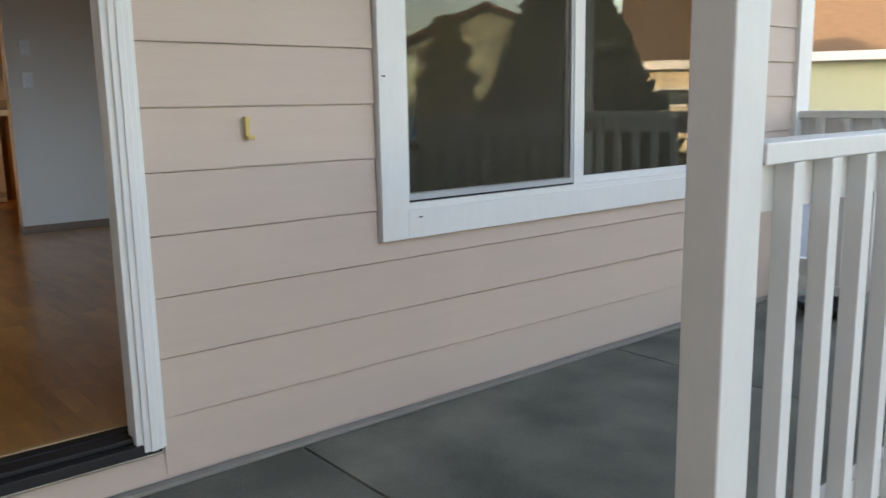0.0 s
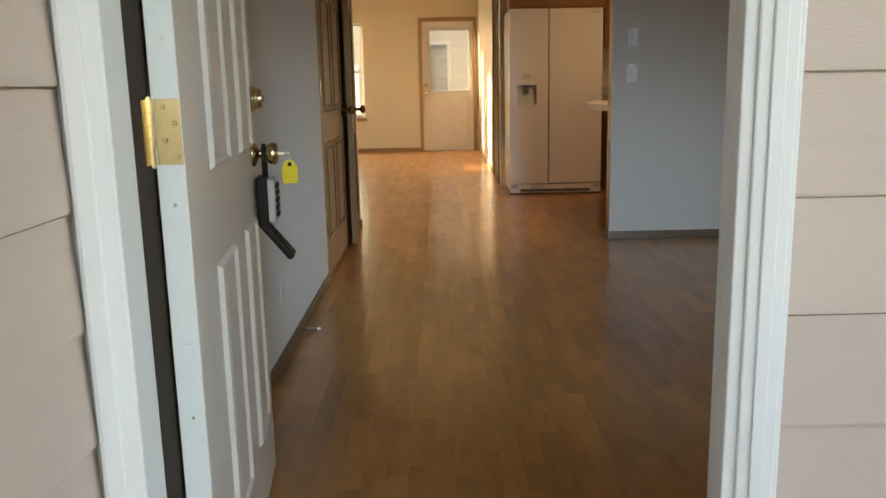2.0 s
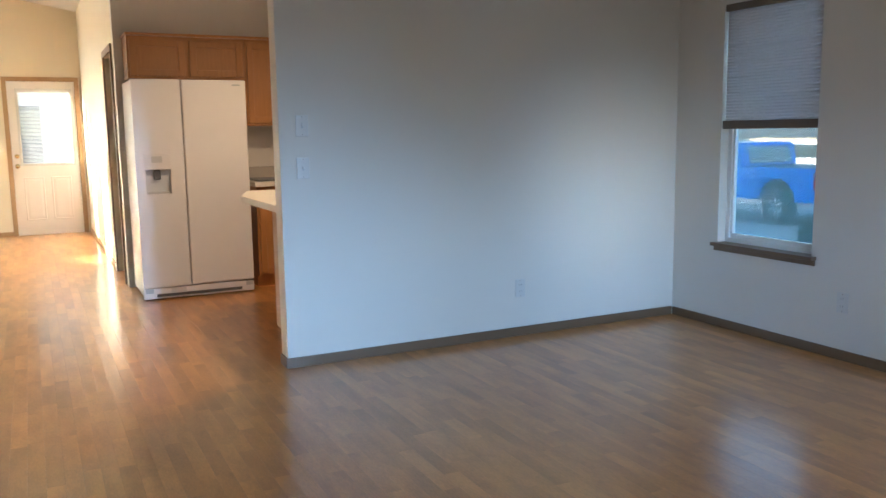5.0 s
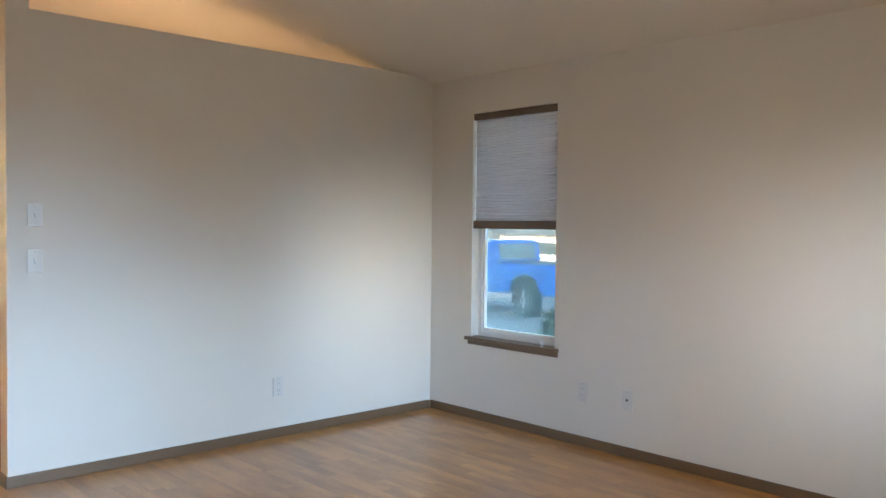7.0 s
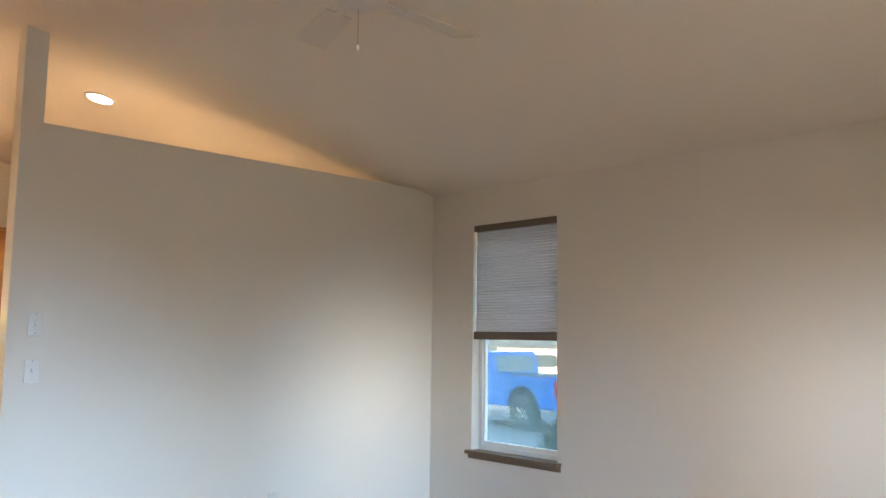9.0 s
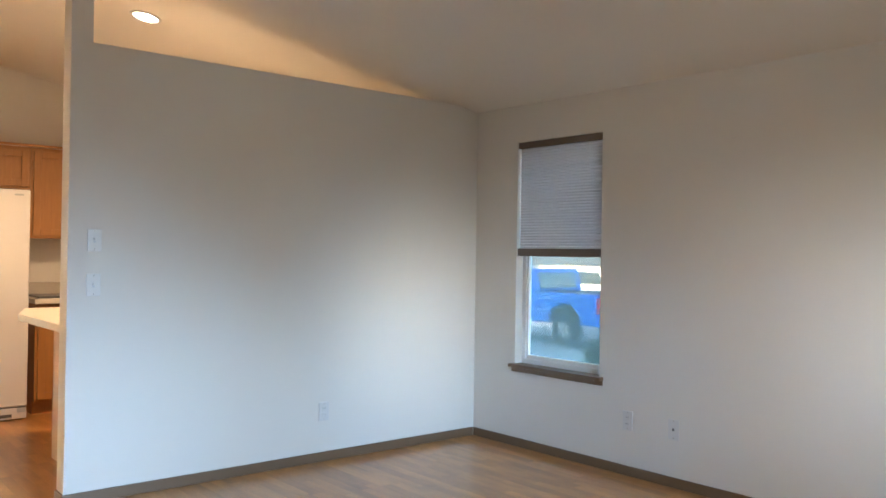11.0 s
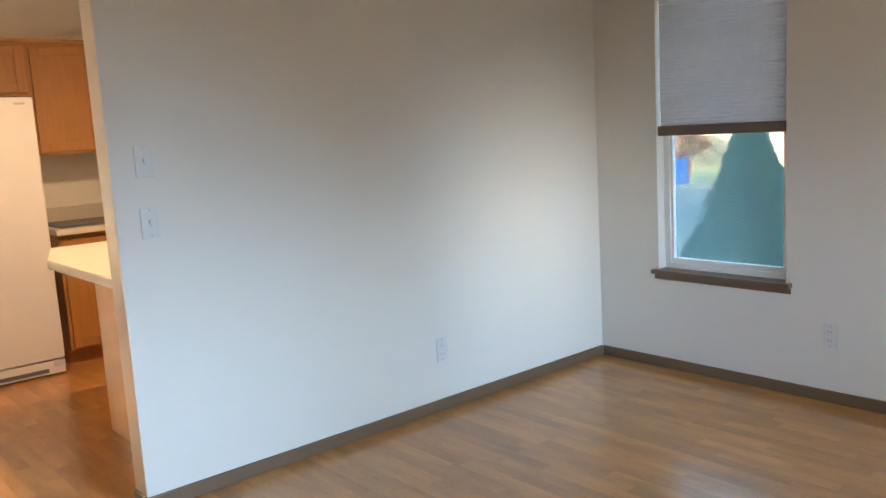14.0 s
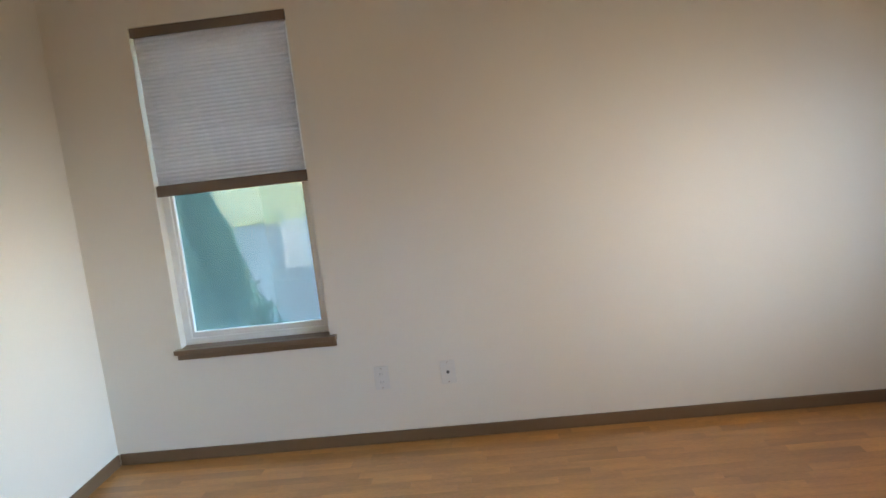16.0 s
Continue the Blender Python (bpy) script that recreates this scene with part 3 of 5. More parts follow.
# lockbox on the knob, key and tag
lockbox = thing("key_lockbox", "black rubber key lockbox hanging from the brass door knob", "lockbox", m=FK)
part("shackle", tube([(0.800, -0.030, 0.865), (0.797, -0.030, 0.900), (0.800, -0.030, 0.935), (0.815, -0.030, 0.946), (0.830, -0.030, 0.935), (0.833, -0.030, 0.900), (0.830, -0.030, 0.865)], 0.006), M_BLACK, lockbox, smooth=True)
part("body", boxes((0.778, 0.852, -0.036, -0.006, 0.742, 0.868), bevel=0.008), M_BLACK, lockbox)
part("dial_face", boxes((0.780, 0.850, -0.055, -0.0362, 0.750, 0.862), bevel=0.003), M_GREYPL, lockbox, "grey keypad face")
for k in range(5):
    part("dial", boxes((0.790, 0.840, -0.062, -0.0555, 0.762 + k * 0.0185, 0.775 + k * 0.0185), bevel=0.002), M_BLACK, lockbox)
part("dust_cover", boxes((0.782, 0.850, -0.012, 0.008, -0.125, 0.0), bevel=0.007), M_BLACK, lockbox, "open hinged rubber cover").matrix_basis = pose(0, -0.012, 0.748, -38, 0, 0)
key = thing("door_key", "steel key standing in the brass door knob", "key", m=FK)
part("blade", boxes((0.812, 0.818, -0.082, -0.066, 0.921, 0.929)), M_CHROME, key)
part("bow", lathe([(0.011, -0.0012), (0.011, 0.0012)], 20, "z", (0.815, -0.091, 0.925)), M_CHROME, key)
key_tag = thing("key_tag", "bright yellow plastic key tag hanging from the key", "key tag", m=FK)
part("ring", tube([(0.815 + 0.010 * math.sin(a), -0.094, 0.913 + 0.010 * math.cos(a)) for a in (2 * math.pi * i / 14 for i in range(15))], 0.0012, 6), M_CHROME, key_tag)
bm = bmesh.new()
tag_out = ((-0.076, 0.846), (-0.074, 0.852), (-0.074, 0.888), (-0.083, 0.904), (-0.090, 0.907), (-0.098, 0.907), (-0.105, 0.904), (-0.114, 0.888), (-0.114, 0.852), (-0.112, 0.846))
fr_t, bk_t = [bm.verts.new((0.8138, y, z)) for y, z in tag_out], [bm.verts.new((0.8160, y, z)) for y, z in tag_out]
bm.faces.new(fr_t), bm.faces.new(bk_t)
for i in range(10):
    bm.faces.new((fr_t[i], fr_t[(i + 1) % 10], bk_t[(i + 1) % 10], bk_t[i]))
bmesh.ops.recalc_face_normals(bm, faces=bm.faces[:])
part("tag", bm, M_YELLOW, key_tag)
part("eyelet", lathe([(0.0055, -0.0015), (0.0055, 0.0015), (0.003, 0.0015), (0.003, -0.0015)], 14, "x", (0.8149, -0.094, 0.896)), M_BLACK, key_tag)

# small bracket left on the siding, weatherproof socket on the wing wall
bracket = thing("doorbell_bracket", "small yellowed plastic bracket on the beige siding", "bracket")
part("bracket_plate", boxes((1.248, 1.263, 0.002, 0.016, 0.820, 0.883), bevel=0.002), mat("yellowed_plastic", (0.62, 0.47, 0.18), 0.5, vary=0.2, scale=40), bracket)
part("bracket_lip", boxes((1.248, 1.272, -0.008, 0.003, 0.816, 0.828), bevel=0.002), mat("yellowed_plastic_lip", (0.62, 0.47, 0.18), 0.5, vary=0.2, scale=40), bracket)
wet_box = thing("outdoor_socket", "grey weatherproof socket box on the beige siding", "socket")
part("box_body", boxes((-0.076, -0.048, -0.700, -0.610, 0.440, 0.570), bevel=0.004), M_SOCKET, wet_box)
part("box_lid", boxes((-0.048, -0.036, -0.696, -0.614, 0.446, 0.564), bevel=0.004), M_SOCKET, wet_box)
part("lid_boss", boxes((-0.036, -0.028, -0.684, -0.626, 0.465, 0.540), bevel=0.006), M_SOCKET, wet_box)

# ---- front window ----
x0, x1, z0, z1 = FWIN
CW = 0.098
window_1 = tagged(new("window_1"), "white sliding window with a screen on one sash", "window", kind="structure")
part("casing_left", boxes((x0 - CW, x0 + 0.01, -0.006, 0.03, z0 - CW, z1 + CW), bevel=0.002), M_TRIM_W, window_1)
part("casing_right", boxes((x1 - 0.01, x1 + CW, -0.006, 0.03, z0 - CW, z1 + CW), bevel=0.002), M_TRIM_W, window_1)
part("casing_sill", boxes((x0 + 0.01, x1 - 0.01, -0.006, 0.03, z0 - CW, z0), bevel=0.002), M_TRIM_W, window_1)
part("casing_head", boxes((x0 + 0.01, x1 - 0.01, -0.006, 0.03, z1, z1 + CW), bevel=0.002), M_TRIM_W, window_1)
mx = 2.707
wf = part("window_frame", boxes((x0, x1, 0.004, 0.10, z0, z0 + 0.022), (x0, x1, 0.004, 0.10, z1 - 0.025, z1), (x0, x0 + 0.022, 0.004, 0.10, z0 + 0.022, z1 - 0.025), (x1 - 0.022, x1, 0.004, 0.10, z0 + 0.022, z1 - 0.025)), M_VINYL, window_1)
part("mullion", boxes((mx - 0.030, mx + 0.030, 0.012, 0.075, z0 + 0.022, z1 - 0.025), bevel=0.003), M_VINYL, window_1)
for a, b, y in ((x0 + 0.022, mx - 0.030, 0.045), (mx + 0.030, x1 - 0.022, 0.040)):
    sash = part("sash", boxes((a, b, y - 0.012, y + 0.02, z0 + 0.022, z0 + 0.050), (a, b, y - 0.012, y + 0.02, z1 - 0.05, z1 - 0.025), (a, a + 0.016, y - 0.012, y + 0.02, z0 + 0.05, z1 - 0.05), (b - 0.016, b, y - 0.012, y + 0.02, z0 + 0.05, z1 - 0.05)), M_VINYL, window_1)
    pane = part("pane", boxes((a + 0.014, b - 0.014, y, y + 0.005, z0 + 0.048, z1 - 0.048)), M_GLASS_TINT, sash)
    pane.visible_shadow = False
    pane2 = part("pane", boxes((a + 0.014, b - 0.014, y + 0.013, y + 0.018, z0 + 0.048, z1 - 0.048)), M_GLASS_TINT, sash)
    pane2.visible_shadow = False
scr = part("screen", boxes((x0 + 0.030, mx - 0.040, 0.0205, 0.021, z0 + 0.040, z1 - 0.04)), M_SCREEN, window_1, "dark insect screen")
part("screen_frame", boxes((x0 + 0.024, mx - 0.030, 0.016, 0.026, z0 + 0.024, z0 + 0.048), (x0 + 0.022, x0 + 0.034, 0.016, 0.026, z0 + 0.048, z1 - 0.03), (mx - 0.046, mx - 0.031, 0.016, 0.026, z0 + 0.048, z1 - 0.03)), M_GREYPL, scr)
# black strip paints in the shaded gap below the screen frame
part("screen_gap_strip", boxes((x0 + 0.022, mx - 0.030, 0.014, 0.0155, z0 + 0.0225, z0 + 0.029)), M_BLACK, window_1, "black strip for the dark gap under the screen")
for hx, hz in ((1.735, 1.00), (1.875, 0.528)):
    part("nail_hole", boxes((hx - 0.007, hx + 0.007, -0.0072, -0.0058, hz - 0.002, hz + 0.002)), M_BLACK, window_1)
struct("window_sill_interior", boxes((x0 - 0.03, x1 + 0.03, 0.10, 0.20, z0 - 0.035, z0 + 0.0)), M_BASE, "taupe painted window sill", "sill")

# ---- porch post and rails ----
PX, RY = 1.372, -1.43
post = thing("porch_post", "square white painted wooden porch post", "post")
part("shaft", boxes((PX, PX + 0.104, RY - 0.045, RY + 0.040, SLAB, 2.42), bevel=0.004), M_RAIL, post)
RT = 0.836


def railing(name, label, length, m, n, first):
    """A rail along local x: cap, board under it, foot rail and balusters fixed to their outer face."""
    r = thing(name, label, "railing", m=m)
    part("cap_rail", boxes((0, length, -0.050, 0.045, RT - 0.038, RT), bevel=0.003), M_RAIL, r)
    part("upper_board", boxes((0, length, -0.012, 0.026, RT - 0.128, RT - 0.039), bevel=0.002), M_RAIL, r)
    part("foot_board", boxes((0, length, -0.012, 0.026, SLAB + 0.10, SLAB + 0.19), bevel=0.002), M_RAIL, r)
    bal = part("baluster", boxes((0, 0.038, -0.051, -0.0125, SLAB + 0.07, RT - 0.039), bevel=0.002), M_RAIL, r)
    bal.location = (first, 0, 0)
    for k in range(1, n):
        b = new("baluster", bal.data)
        b.parent, b.location = r, (first + k * 0.145, 0, 0)
    return r


railing("porch_railing", "white wooden porch railing with square balusters", 2.972, pose(PX + 0.1045, RY, 0), 20, 0.095)
railing("porch_railing", "white wooden end railing meeting the house corner", 1.40, pose(4.49, -0.006, 0, 0, 0, -90), 9, 0.09)
corner_post = thing("porch_post", "square white painted corner post of the porch", "post")
part("shaft", boxes((4.4495, 4.5385, RY - 0.045, RY + 0.022, SLAB, 2.42), bevel=0.004), M_RAIL, corner_post)
bowl = thing("dark_bowl", "low dark round bowl on the porch floor", "bowl")
part("bowl_body", lathe([(0.09, SLAB), (0.13, SLAB + 0.03), (0.14, SLAB + 0.07), (0.125, SLAB + 0.068), (0.08, SLAB + 0.02)], 24, "z", (4.10, -0.38, 0)), M_BLACK, bowl, smooth=True)

# ---- side window ----
ya, yb, za, zb = SWIN
window_2 = tagged(new("window_2"), "single-hung white vinyl window half covered by a shade", "window", kind="structure")
part("window_frame", boxes((4.465, 4.525, ya, yb, za, za + 0.035), (4.465, 4.525, ya, yb, zb - 0.035, zb), (4.465, 4.525, ya, ya + 0.035, za + 0.035, zb - 0.035), (4.465, 4.525, yb - 0.035, yb, za + 0.035, zb - 0.035), bevel=0.002), M_VINYL, window_2)
sash = part("lower_sash", boxes((4.475, 4.505, ya + 0.035, yb - 0.035, za + 0.035, za + 0.062), (4.475, 4.505, ya + 0.035, yb - 0.035, 1.31, 1.35), (4.475, 4.505, ya + 0.035, ya + 0.05, za + 0.062, 1.31), (4.475, 4.505, yb - 0.05, yb - 0.035, za + 0.062, 1.31), bevel=0.002), M_VINYL, window_2)
for lo, hi, xx in ((za + 0.06, 1.32, 4.488), (1.34, zb - 0.03, 4.50)):
    pane = part("pane", boxes((xx, xx + 0.005, ya + 0.034, yb - 0.034, lo, hi)), M_GLASS_TEAL, window_2)
    pane.visible_shadow = False
part("screen", boxes((4.514, 4.5145, ya + 0.034, yb - 0.034, za + 0.03, 1.34)), M_SCREEN_HAZE, window_2, "assumed insect screen, outdoor haze put into its teal colour")
struct("window_sill", boxes((WX - 0.045, WX - 0.0005, ya - 0.035, yb + 0.024, za - 0.018, za + 0.005), (WX - 0.0005, 4.4645, ya + 0.001, yb - 0.001, za + 0.0005, za + 0.005), (WX - 0.014, WX - 0.001, ya - 0.03, yb + 0.02, za - 0.050, za - 0.0185), bevel=0.003), M_BASE, "taupe painted wooden window sill with apron", "sill")

blind = thing("cellular_shade", "half-lowered pale cellular shade with taupe rails", "window shade")
part("head_rail", boxes((4.402, 4.455, ya + 0.004, yb - 0.004, zb - 0.045, zb - 0.002), bevel=0.003), M_RAILTAUPE, blind)
part("bottom_rail", boxes((4.405, 4.450, ya + 0.005, yb - 0.005, 1.303, 1.356), bevel=0.004), M_RAILTAUPE, blind)
bm = bmesh.new()
top, low, n = zb - 0.045, 1.356, 36
for side in (-1, 1):
    prev = None
    for i in range(2 * n + 1):
        z = top + (low - top) * i / (2 * n)
        x = 4.4275 + side * (0.004 + (0.0045 if i % 2 else 0.0))
        row = [bm.verts.new((x, ya + 0.015, z)), bm.verts.new((x, yb - 0.015, z))]
        if prev:
            bm.faces.new((prev[0], prev[1], row[1], row[0]))
        prev = row
part("pleated_fabric", bm, M_SHADE, blind, "pale grey translucent fabric")

# ---- wall plates ----


def plate(name, label, m, kind):
    """A cover plate in the local xz plane, facing local -y."""
    t = thing(name, label, "wall plate", m=m)
    p = part("cover", boxes((-0.036, 0.036, -0.006, 0.0, -0.058, 0.058), bevel=0.002), M_PLATE, t)
    if kind == "switch":
        part("toggle", boxes((-0.005, 0.005, -0.016, -0.006, -0.002, 0.012), bevel=0.001), M_PLATE, t)
        part("toggle_slot", boxes((-0.006, 0.006, -0.0065, -0.0058, -0.013, 0.013)), M_GREYPL, t)
    elif kind == "socket":
        for dz in (-0.02, 0.02):
            s = part("receptacle", boxes((-0.016, 0.016, -0.008, -0.006, dz - 0.014, dz + 0.014), bevel=0.001), M_PLATE, t)
            part("slot", boxes((-0.008, -0.006, -0.0086, -0.0079, dz - 0.004, dz + 0.006)), M_DARKGREY, s)
            part("slot", boxes((0.006, 0.008, -0.0086, -0.0079, dz - 0.004, dz + 0.006)), M_DARKGREY, s)
    else:
        part("jack", lathe([(0.008, -0.006), (0.008, -0.009), (0.005, -0.014), (0.003, -0.014)], 14, "y"), M_DARKGREY, t)
    for dz in (-0.048, 0.048):
        part("screw", lathe([(0.003, -0.006), (0.0025, -0.0072)], 8, "y", (0, 0, dz)), M_CHROME, t)
    return t


plate("dimmer_switch", "white switch plate on the partition wall, above another", pose(1.722, PY, 1.354), "switch")
plate("light_switch", "white toggle switch plate on the partition wall", pose(1.720, PY, 1.122), "switch")
plate("wall_socket", "white double socket low on the partition wall", pose(3.125, PY, 0.312), "socket")
plate("wall_socket", "white double socket on the side wall under the window", pose(WX, 3.053, 0.328, 0, 0, -90), "socket")
plate("cable_jack", "white cable jack plate with a dark centre", pose(WX, 2.733, 0.329, 0, 0, -90), "jack")
plate("wall_socket", "white socket low on the entry wall", pose(LX, 2.02, 0.31, 0, 0, 90), "socket")
stop = thing("door_stop", "spring door stop with white tip on the baseboard", "door stop")
part("spring", tube([(LX + 0.012 + i * 0.0012, 2.33 + 0.005 * math.cos(i * 1.2), 0.035 + 0.005 * math.sin(i * 1.2)) for i in range(58)], 0.0013, 5), M_CHROME, stop)
part("tip", lathe([(0.007, 0.0), (0.0075, 0.004), (0.0075, 0.012), (0.004, 0.015)], 12, "x", (LX + 0.081, 2.33, 0.035)), M_PLATE, stop)


def base_x(name, xa, xb, y, out, material=None):
    """Baseboard along x on the wall face y; out: the side on which the room lies."""
    lo, hi = sorted((y, y + out * 0.013))
    return struct(name, boxes((xa, xb, lo, hi, 0.0, 0.059), bevel=0.003), material or M_BASE, "taupe painted baseboard" if material is None else "light stained wood baseboard", "baseboard")


def base_y(name, ya, yb, x, out, material=None):
    lo, hi = sorted((x, x + out * 0.013))
    return struct(name, boxes((lo, hi, ya, yb, 0.0, 0.059), bevel=0.003), material or M_BASE, "taupe painted baseboard" if material is None else "light stained wood baseboard", "baseboard")


base_x("baseboard", PEND - 0.013, WX - 0.0135, PY, -1)
base_y("baseboard", PY - 0.0005, PY + 0.12, PEND, -1)
base_y("baseboard", 0.152, PY - 0.0135, WX, -1)
base_y("baseboard", 0.20, CLO[0] - 0.004, LX, 1)
base_y("baseboard", CLO[1] + 0.021, 5.2, LX, 1)
base_x("baseboard", -2.79, BDOOR[0] - 0.052, BY, -1, M_TAN)
base_y("baseboard", 8.62, BY - 0.001, HX, -1, M_TAN)
base_x("baseboard", 0.96, WX - 0.014, 0.15, 1)
# thin sheet on the wall end, its warm kitchen light painted into the colour
struct("lit_wall_end", boxes((PEND - 0.002, PEND - 0.0001, PY + 0.001, PY + 0.119, 0.06, 2.86)), mat("warm_lit_drywall", (0.74, 0.68, 0.58), 0.55, vary=0.05, scale=3), "end face of the partition, warm light put into its colour", "trim")

# ---- closet doors ----
def closet_knob(parent, x, z):
    return part("door_knob", lathe([(0.033, 0.0), (0.034, -0.004), (0.026, -0.009), (0.011, -0.014), (0.010, -0.050), (0.018, -0.056), (0.026, -0.064), (0.027, -0.074), (0.022, -0.084), (0.008, -0.087)], 24, "y", (x, 0, z)), M_BRONZE, parent, "dark bronze knob", True)


CA, CB = 1.00, 0.732          # widths of the two leaves
closet_1 = panel_door("closet_door", "closed brown six-panel closet door, bronze knob", CA, 2.03, 0.035, M_OAKDOOR, M_OAKDOOR, pose(LX - 0.004, CLO[0] + 0.003, 0.008, 0, 0, 90), proud=-0.008, groove=M_GROOVE_SHADE)
closet_knob(closet_1, CA - 0.06, 0.915)
# second leaf, hinged at its far side and standing slightly ajar
closet_2 = panel_door("closet_door", "brown six-panel closet door, slightly ajar", CB, 2.03, 0.035, M_OAKDOOR, M_OAKDOOR, pose(LX - 0.004, CLO[1] - 0.003, 0.008, 0, 0, 90 + 5.0) @ pose(-CB, 0, 0), proud=-0.008, groove=M_GROOVE_SHADE)
closet_knob(closet_2, 0.06, 0.915)
for d, x in ((closet_1, 0.012), (closet_2, CB - 0.012)):
    for z in (0.30, 1.06, 1.80):
        h = part("hinge", lathe([(0.004, -0.045), (0.006, -0.043), (0.006, 0.043), (0.004, 0.045)], 10, "z", (x, -0.006, z)), M_BRASS, d, "brass hinge knuckle")
struct("closet_casing", boxes((LX - 0.12, LX + 0.004, CLO[0] - 0.015, CLO[0] + 0.001, 0.0, 2.07), (LX - 0.12, LX + 0.004, CLO[1] - 0.001, CLO[1] + 0.02, 0.0, 2.07), (LX - 0.12, LX + 0.004, CLO[0], CLO[1], 2.05, 2.07)), M_OAKDOOR, "brown closet door frame", "trim")

# ---- back door and window ----
xa, xb, za, zb = BDOOR
TR = 0.055
struct("back_door_casing", boxes((xa - TR, xa, BY - 0.016, BY + 0.08, 0.0, zb + TR), (xb, xb + TR, BY - 0.016, BY + 0.08, 0.0, zb + TR), (xa, xb, BY - 0.016, BY + 0.08, zb, zb + TR), bevel=0.003), M_TAN, "stained wood casing of the back door", "trim")
back_door = thing("back_door", "closed cream back door with a half-height glass pane", "door")
W = xb - xa
gx0, gx1, gz0, gz1 = xa + 0.115, xb - 0.06, 0.95, 1.93
part("slab", boxes((xa + 0.003, gx0, BY + 0.01, BY + 0.054, 0.001, zb - 0.003), (gx1, xb - 0.003, BY + 0.01, BY + 0.054, 0.001, zb - 0.003), (gx0, gx1, BY + 0.01, BY + 0.054, 0.001, gz0), (gx0, gx1, BY + 0.01, BY + 0.054, gz1, zb - 0.003)), M_DOOR_W, back_door)
part("glazing_bead", boxes((gx0 - 0.02, gx0 + 0.012, BY, BY + 0.01, gz0 - 0.02, gz1 + 0.02), (gx1 - 0.012, gx1 + 0.02, BY, BY + 0.01, gz0 - 0.02, gz1 + 0.02), (gx0 + 0.012, gx1 - 0.012, BY, BY + 0.01, gz0 - 0.02, gz0 + 0.012), (gx0 + 0.012, gx1 - 0.012, BY, BY + 0.01, gz1 - 0.012, gz1 + 0.02), bevel=0.003), M_PLATE, back_door)
bp = part("pane", boxes((gx0, gx1, BY + 0.04, BY + 0.045, gz0, gz1)), M_GLASS, back_door)
bp.visible_shadow = False
for u0, u1 in ((xa + 0.12, xa + W / 2 - 0.045), (xa + W / 2 + 0.045, xb - 0.12)):
    bm = bmesh.new()
    panel_ring(bm, u0, u1, 0.20, 0.78, BY + 0.01, -0.006)
    bmesh.ops.recalc_face_normals(bm, faces=bm.faces[:])
    part("panel", bm, M_DOOR_W, back_door)
kb = lathe([(0.03, 0.0), (0.03, -0.006), (0.012, -0.012), (0.011, -0.03), (0.026, -0.04), (0.027, -0.055), (0.010, -0.062)], 20, "y", (xa + 0.06, BY + 0.01, 0.93))
part("door_knob", kb, M_BRASS, back_door, "brass knob", True)
part("deadbolt", lathe([(0.028, 0.0), (0.028, -0.014), (0.02, -0.02)], 20, "y", (xa + 0.06, BY + 0.01, 1.06)), M_BRASS, back_door, "brass deadbolt", True)
for z in (0.3, 1.05, 1.8):
    part("hinge", lathe([(0.006, -0.045), (0.006, 0.045)], 8, "z", (xb - 0.001, BY + 0.004, z)), M_BRASS, back_door)
door_blind = thing("mini_blind", "white mini blind behind the back door glass", "blind")
part("blind_rail", boxes((gx0 + 0.004, gx1 - 0.004, BY + 0.016, BY + 0.036, gz1 - 0.03, gz1 - 0.002)), M_PLATE, door_blind)
sl = part("slat", boxes((gx0 + 0.006, gx1 - 0.006, -0.008, 0.008, -0.0006, 0.0006)), M_SLAT, door_blind)
sl.matrix_basis = pose(0, BY + 0.026, gz1 - 0.045, 42, 0, 0)
for k in range(1, 52):
    s = new("slat", sl.data)
    s.parent, s.matrix_basis = door_blind, pose(0, BY + 0.026, gz1 - 0.045 - k * 0.018, 42, 0, 0)
xa, xb, za, zb = BWIN
window_3 = tagged(new("window_3"), "back window with white frame and wooden sill", "window", kind="structure")
part("window_frame", boxes((xa, xb, BY + 0.05, BY + 0.10, za, za + 0.04), (xa, xb, BY + 0.05, BY + 0.10, zb - 0.04, zb), (xa, xa + 0.04, BY + 0.05, BY + 0.10, za + 0.04, zb - 0.04), (xb - 0.04, xb, BY + 0.05, BY + 0.10, za + 0.04, zb - 0.04), (xa + 0.04, xb - 0.04, BY + 0.055, BY + 0.095, 1.26, 1.31)), M_VINYL, window_3)
part("window_sill", boxes((xa - 0.03, xb + 0.03, BY - 0.04, BY + 0.05, za - 0.045, za), bevel=0.003), M_TAN, window_3)
pane = part("pane", boxes((xa + 0.038, xb - 0.038, BY + 0.07, BY + 0.075, za + 0.038, zb - 0.038)), M_GLASS, window_3)
pane.visible_shadow = False
# unseen window, assumed so that sun reaches the hall wall
window_4 = tagged(new("window_4"), "unseen window in the dining room side wall, assumed for the sun patch", "window", kind="structure")
part("window_frame", boxes((-2.90, -2.82, 11.2, 11.24, 0.74, 2.08), (-2.90, -2.82, 11.96, 12.0, 0.74, 2.08), (-2.90, -2.82, 11.24, 11.96, 2.04, 2.08), (-2.90, -2.82, 11.24, 11.96, 0.74, 0.78)), M_VINYL, window_4)
pane = part("pane", boxes((-2.865, -2.86, 11.24, 11.96, 0.78, 2.04)), M_GLASS, window_4)
pane.visible_shadow = False

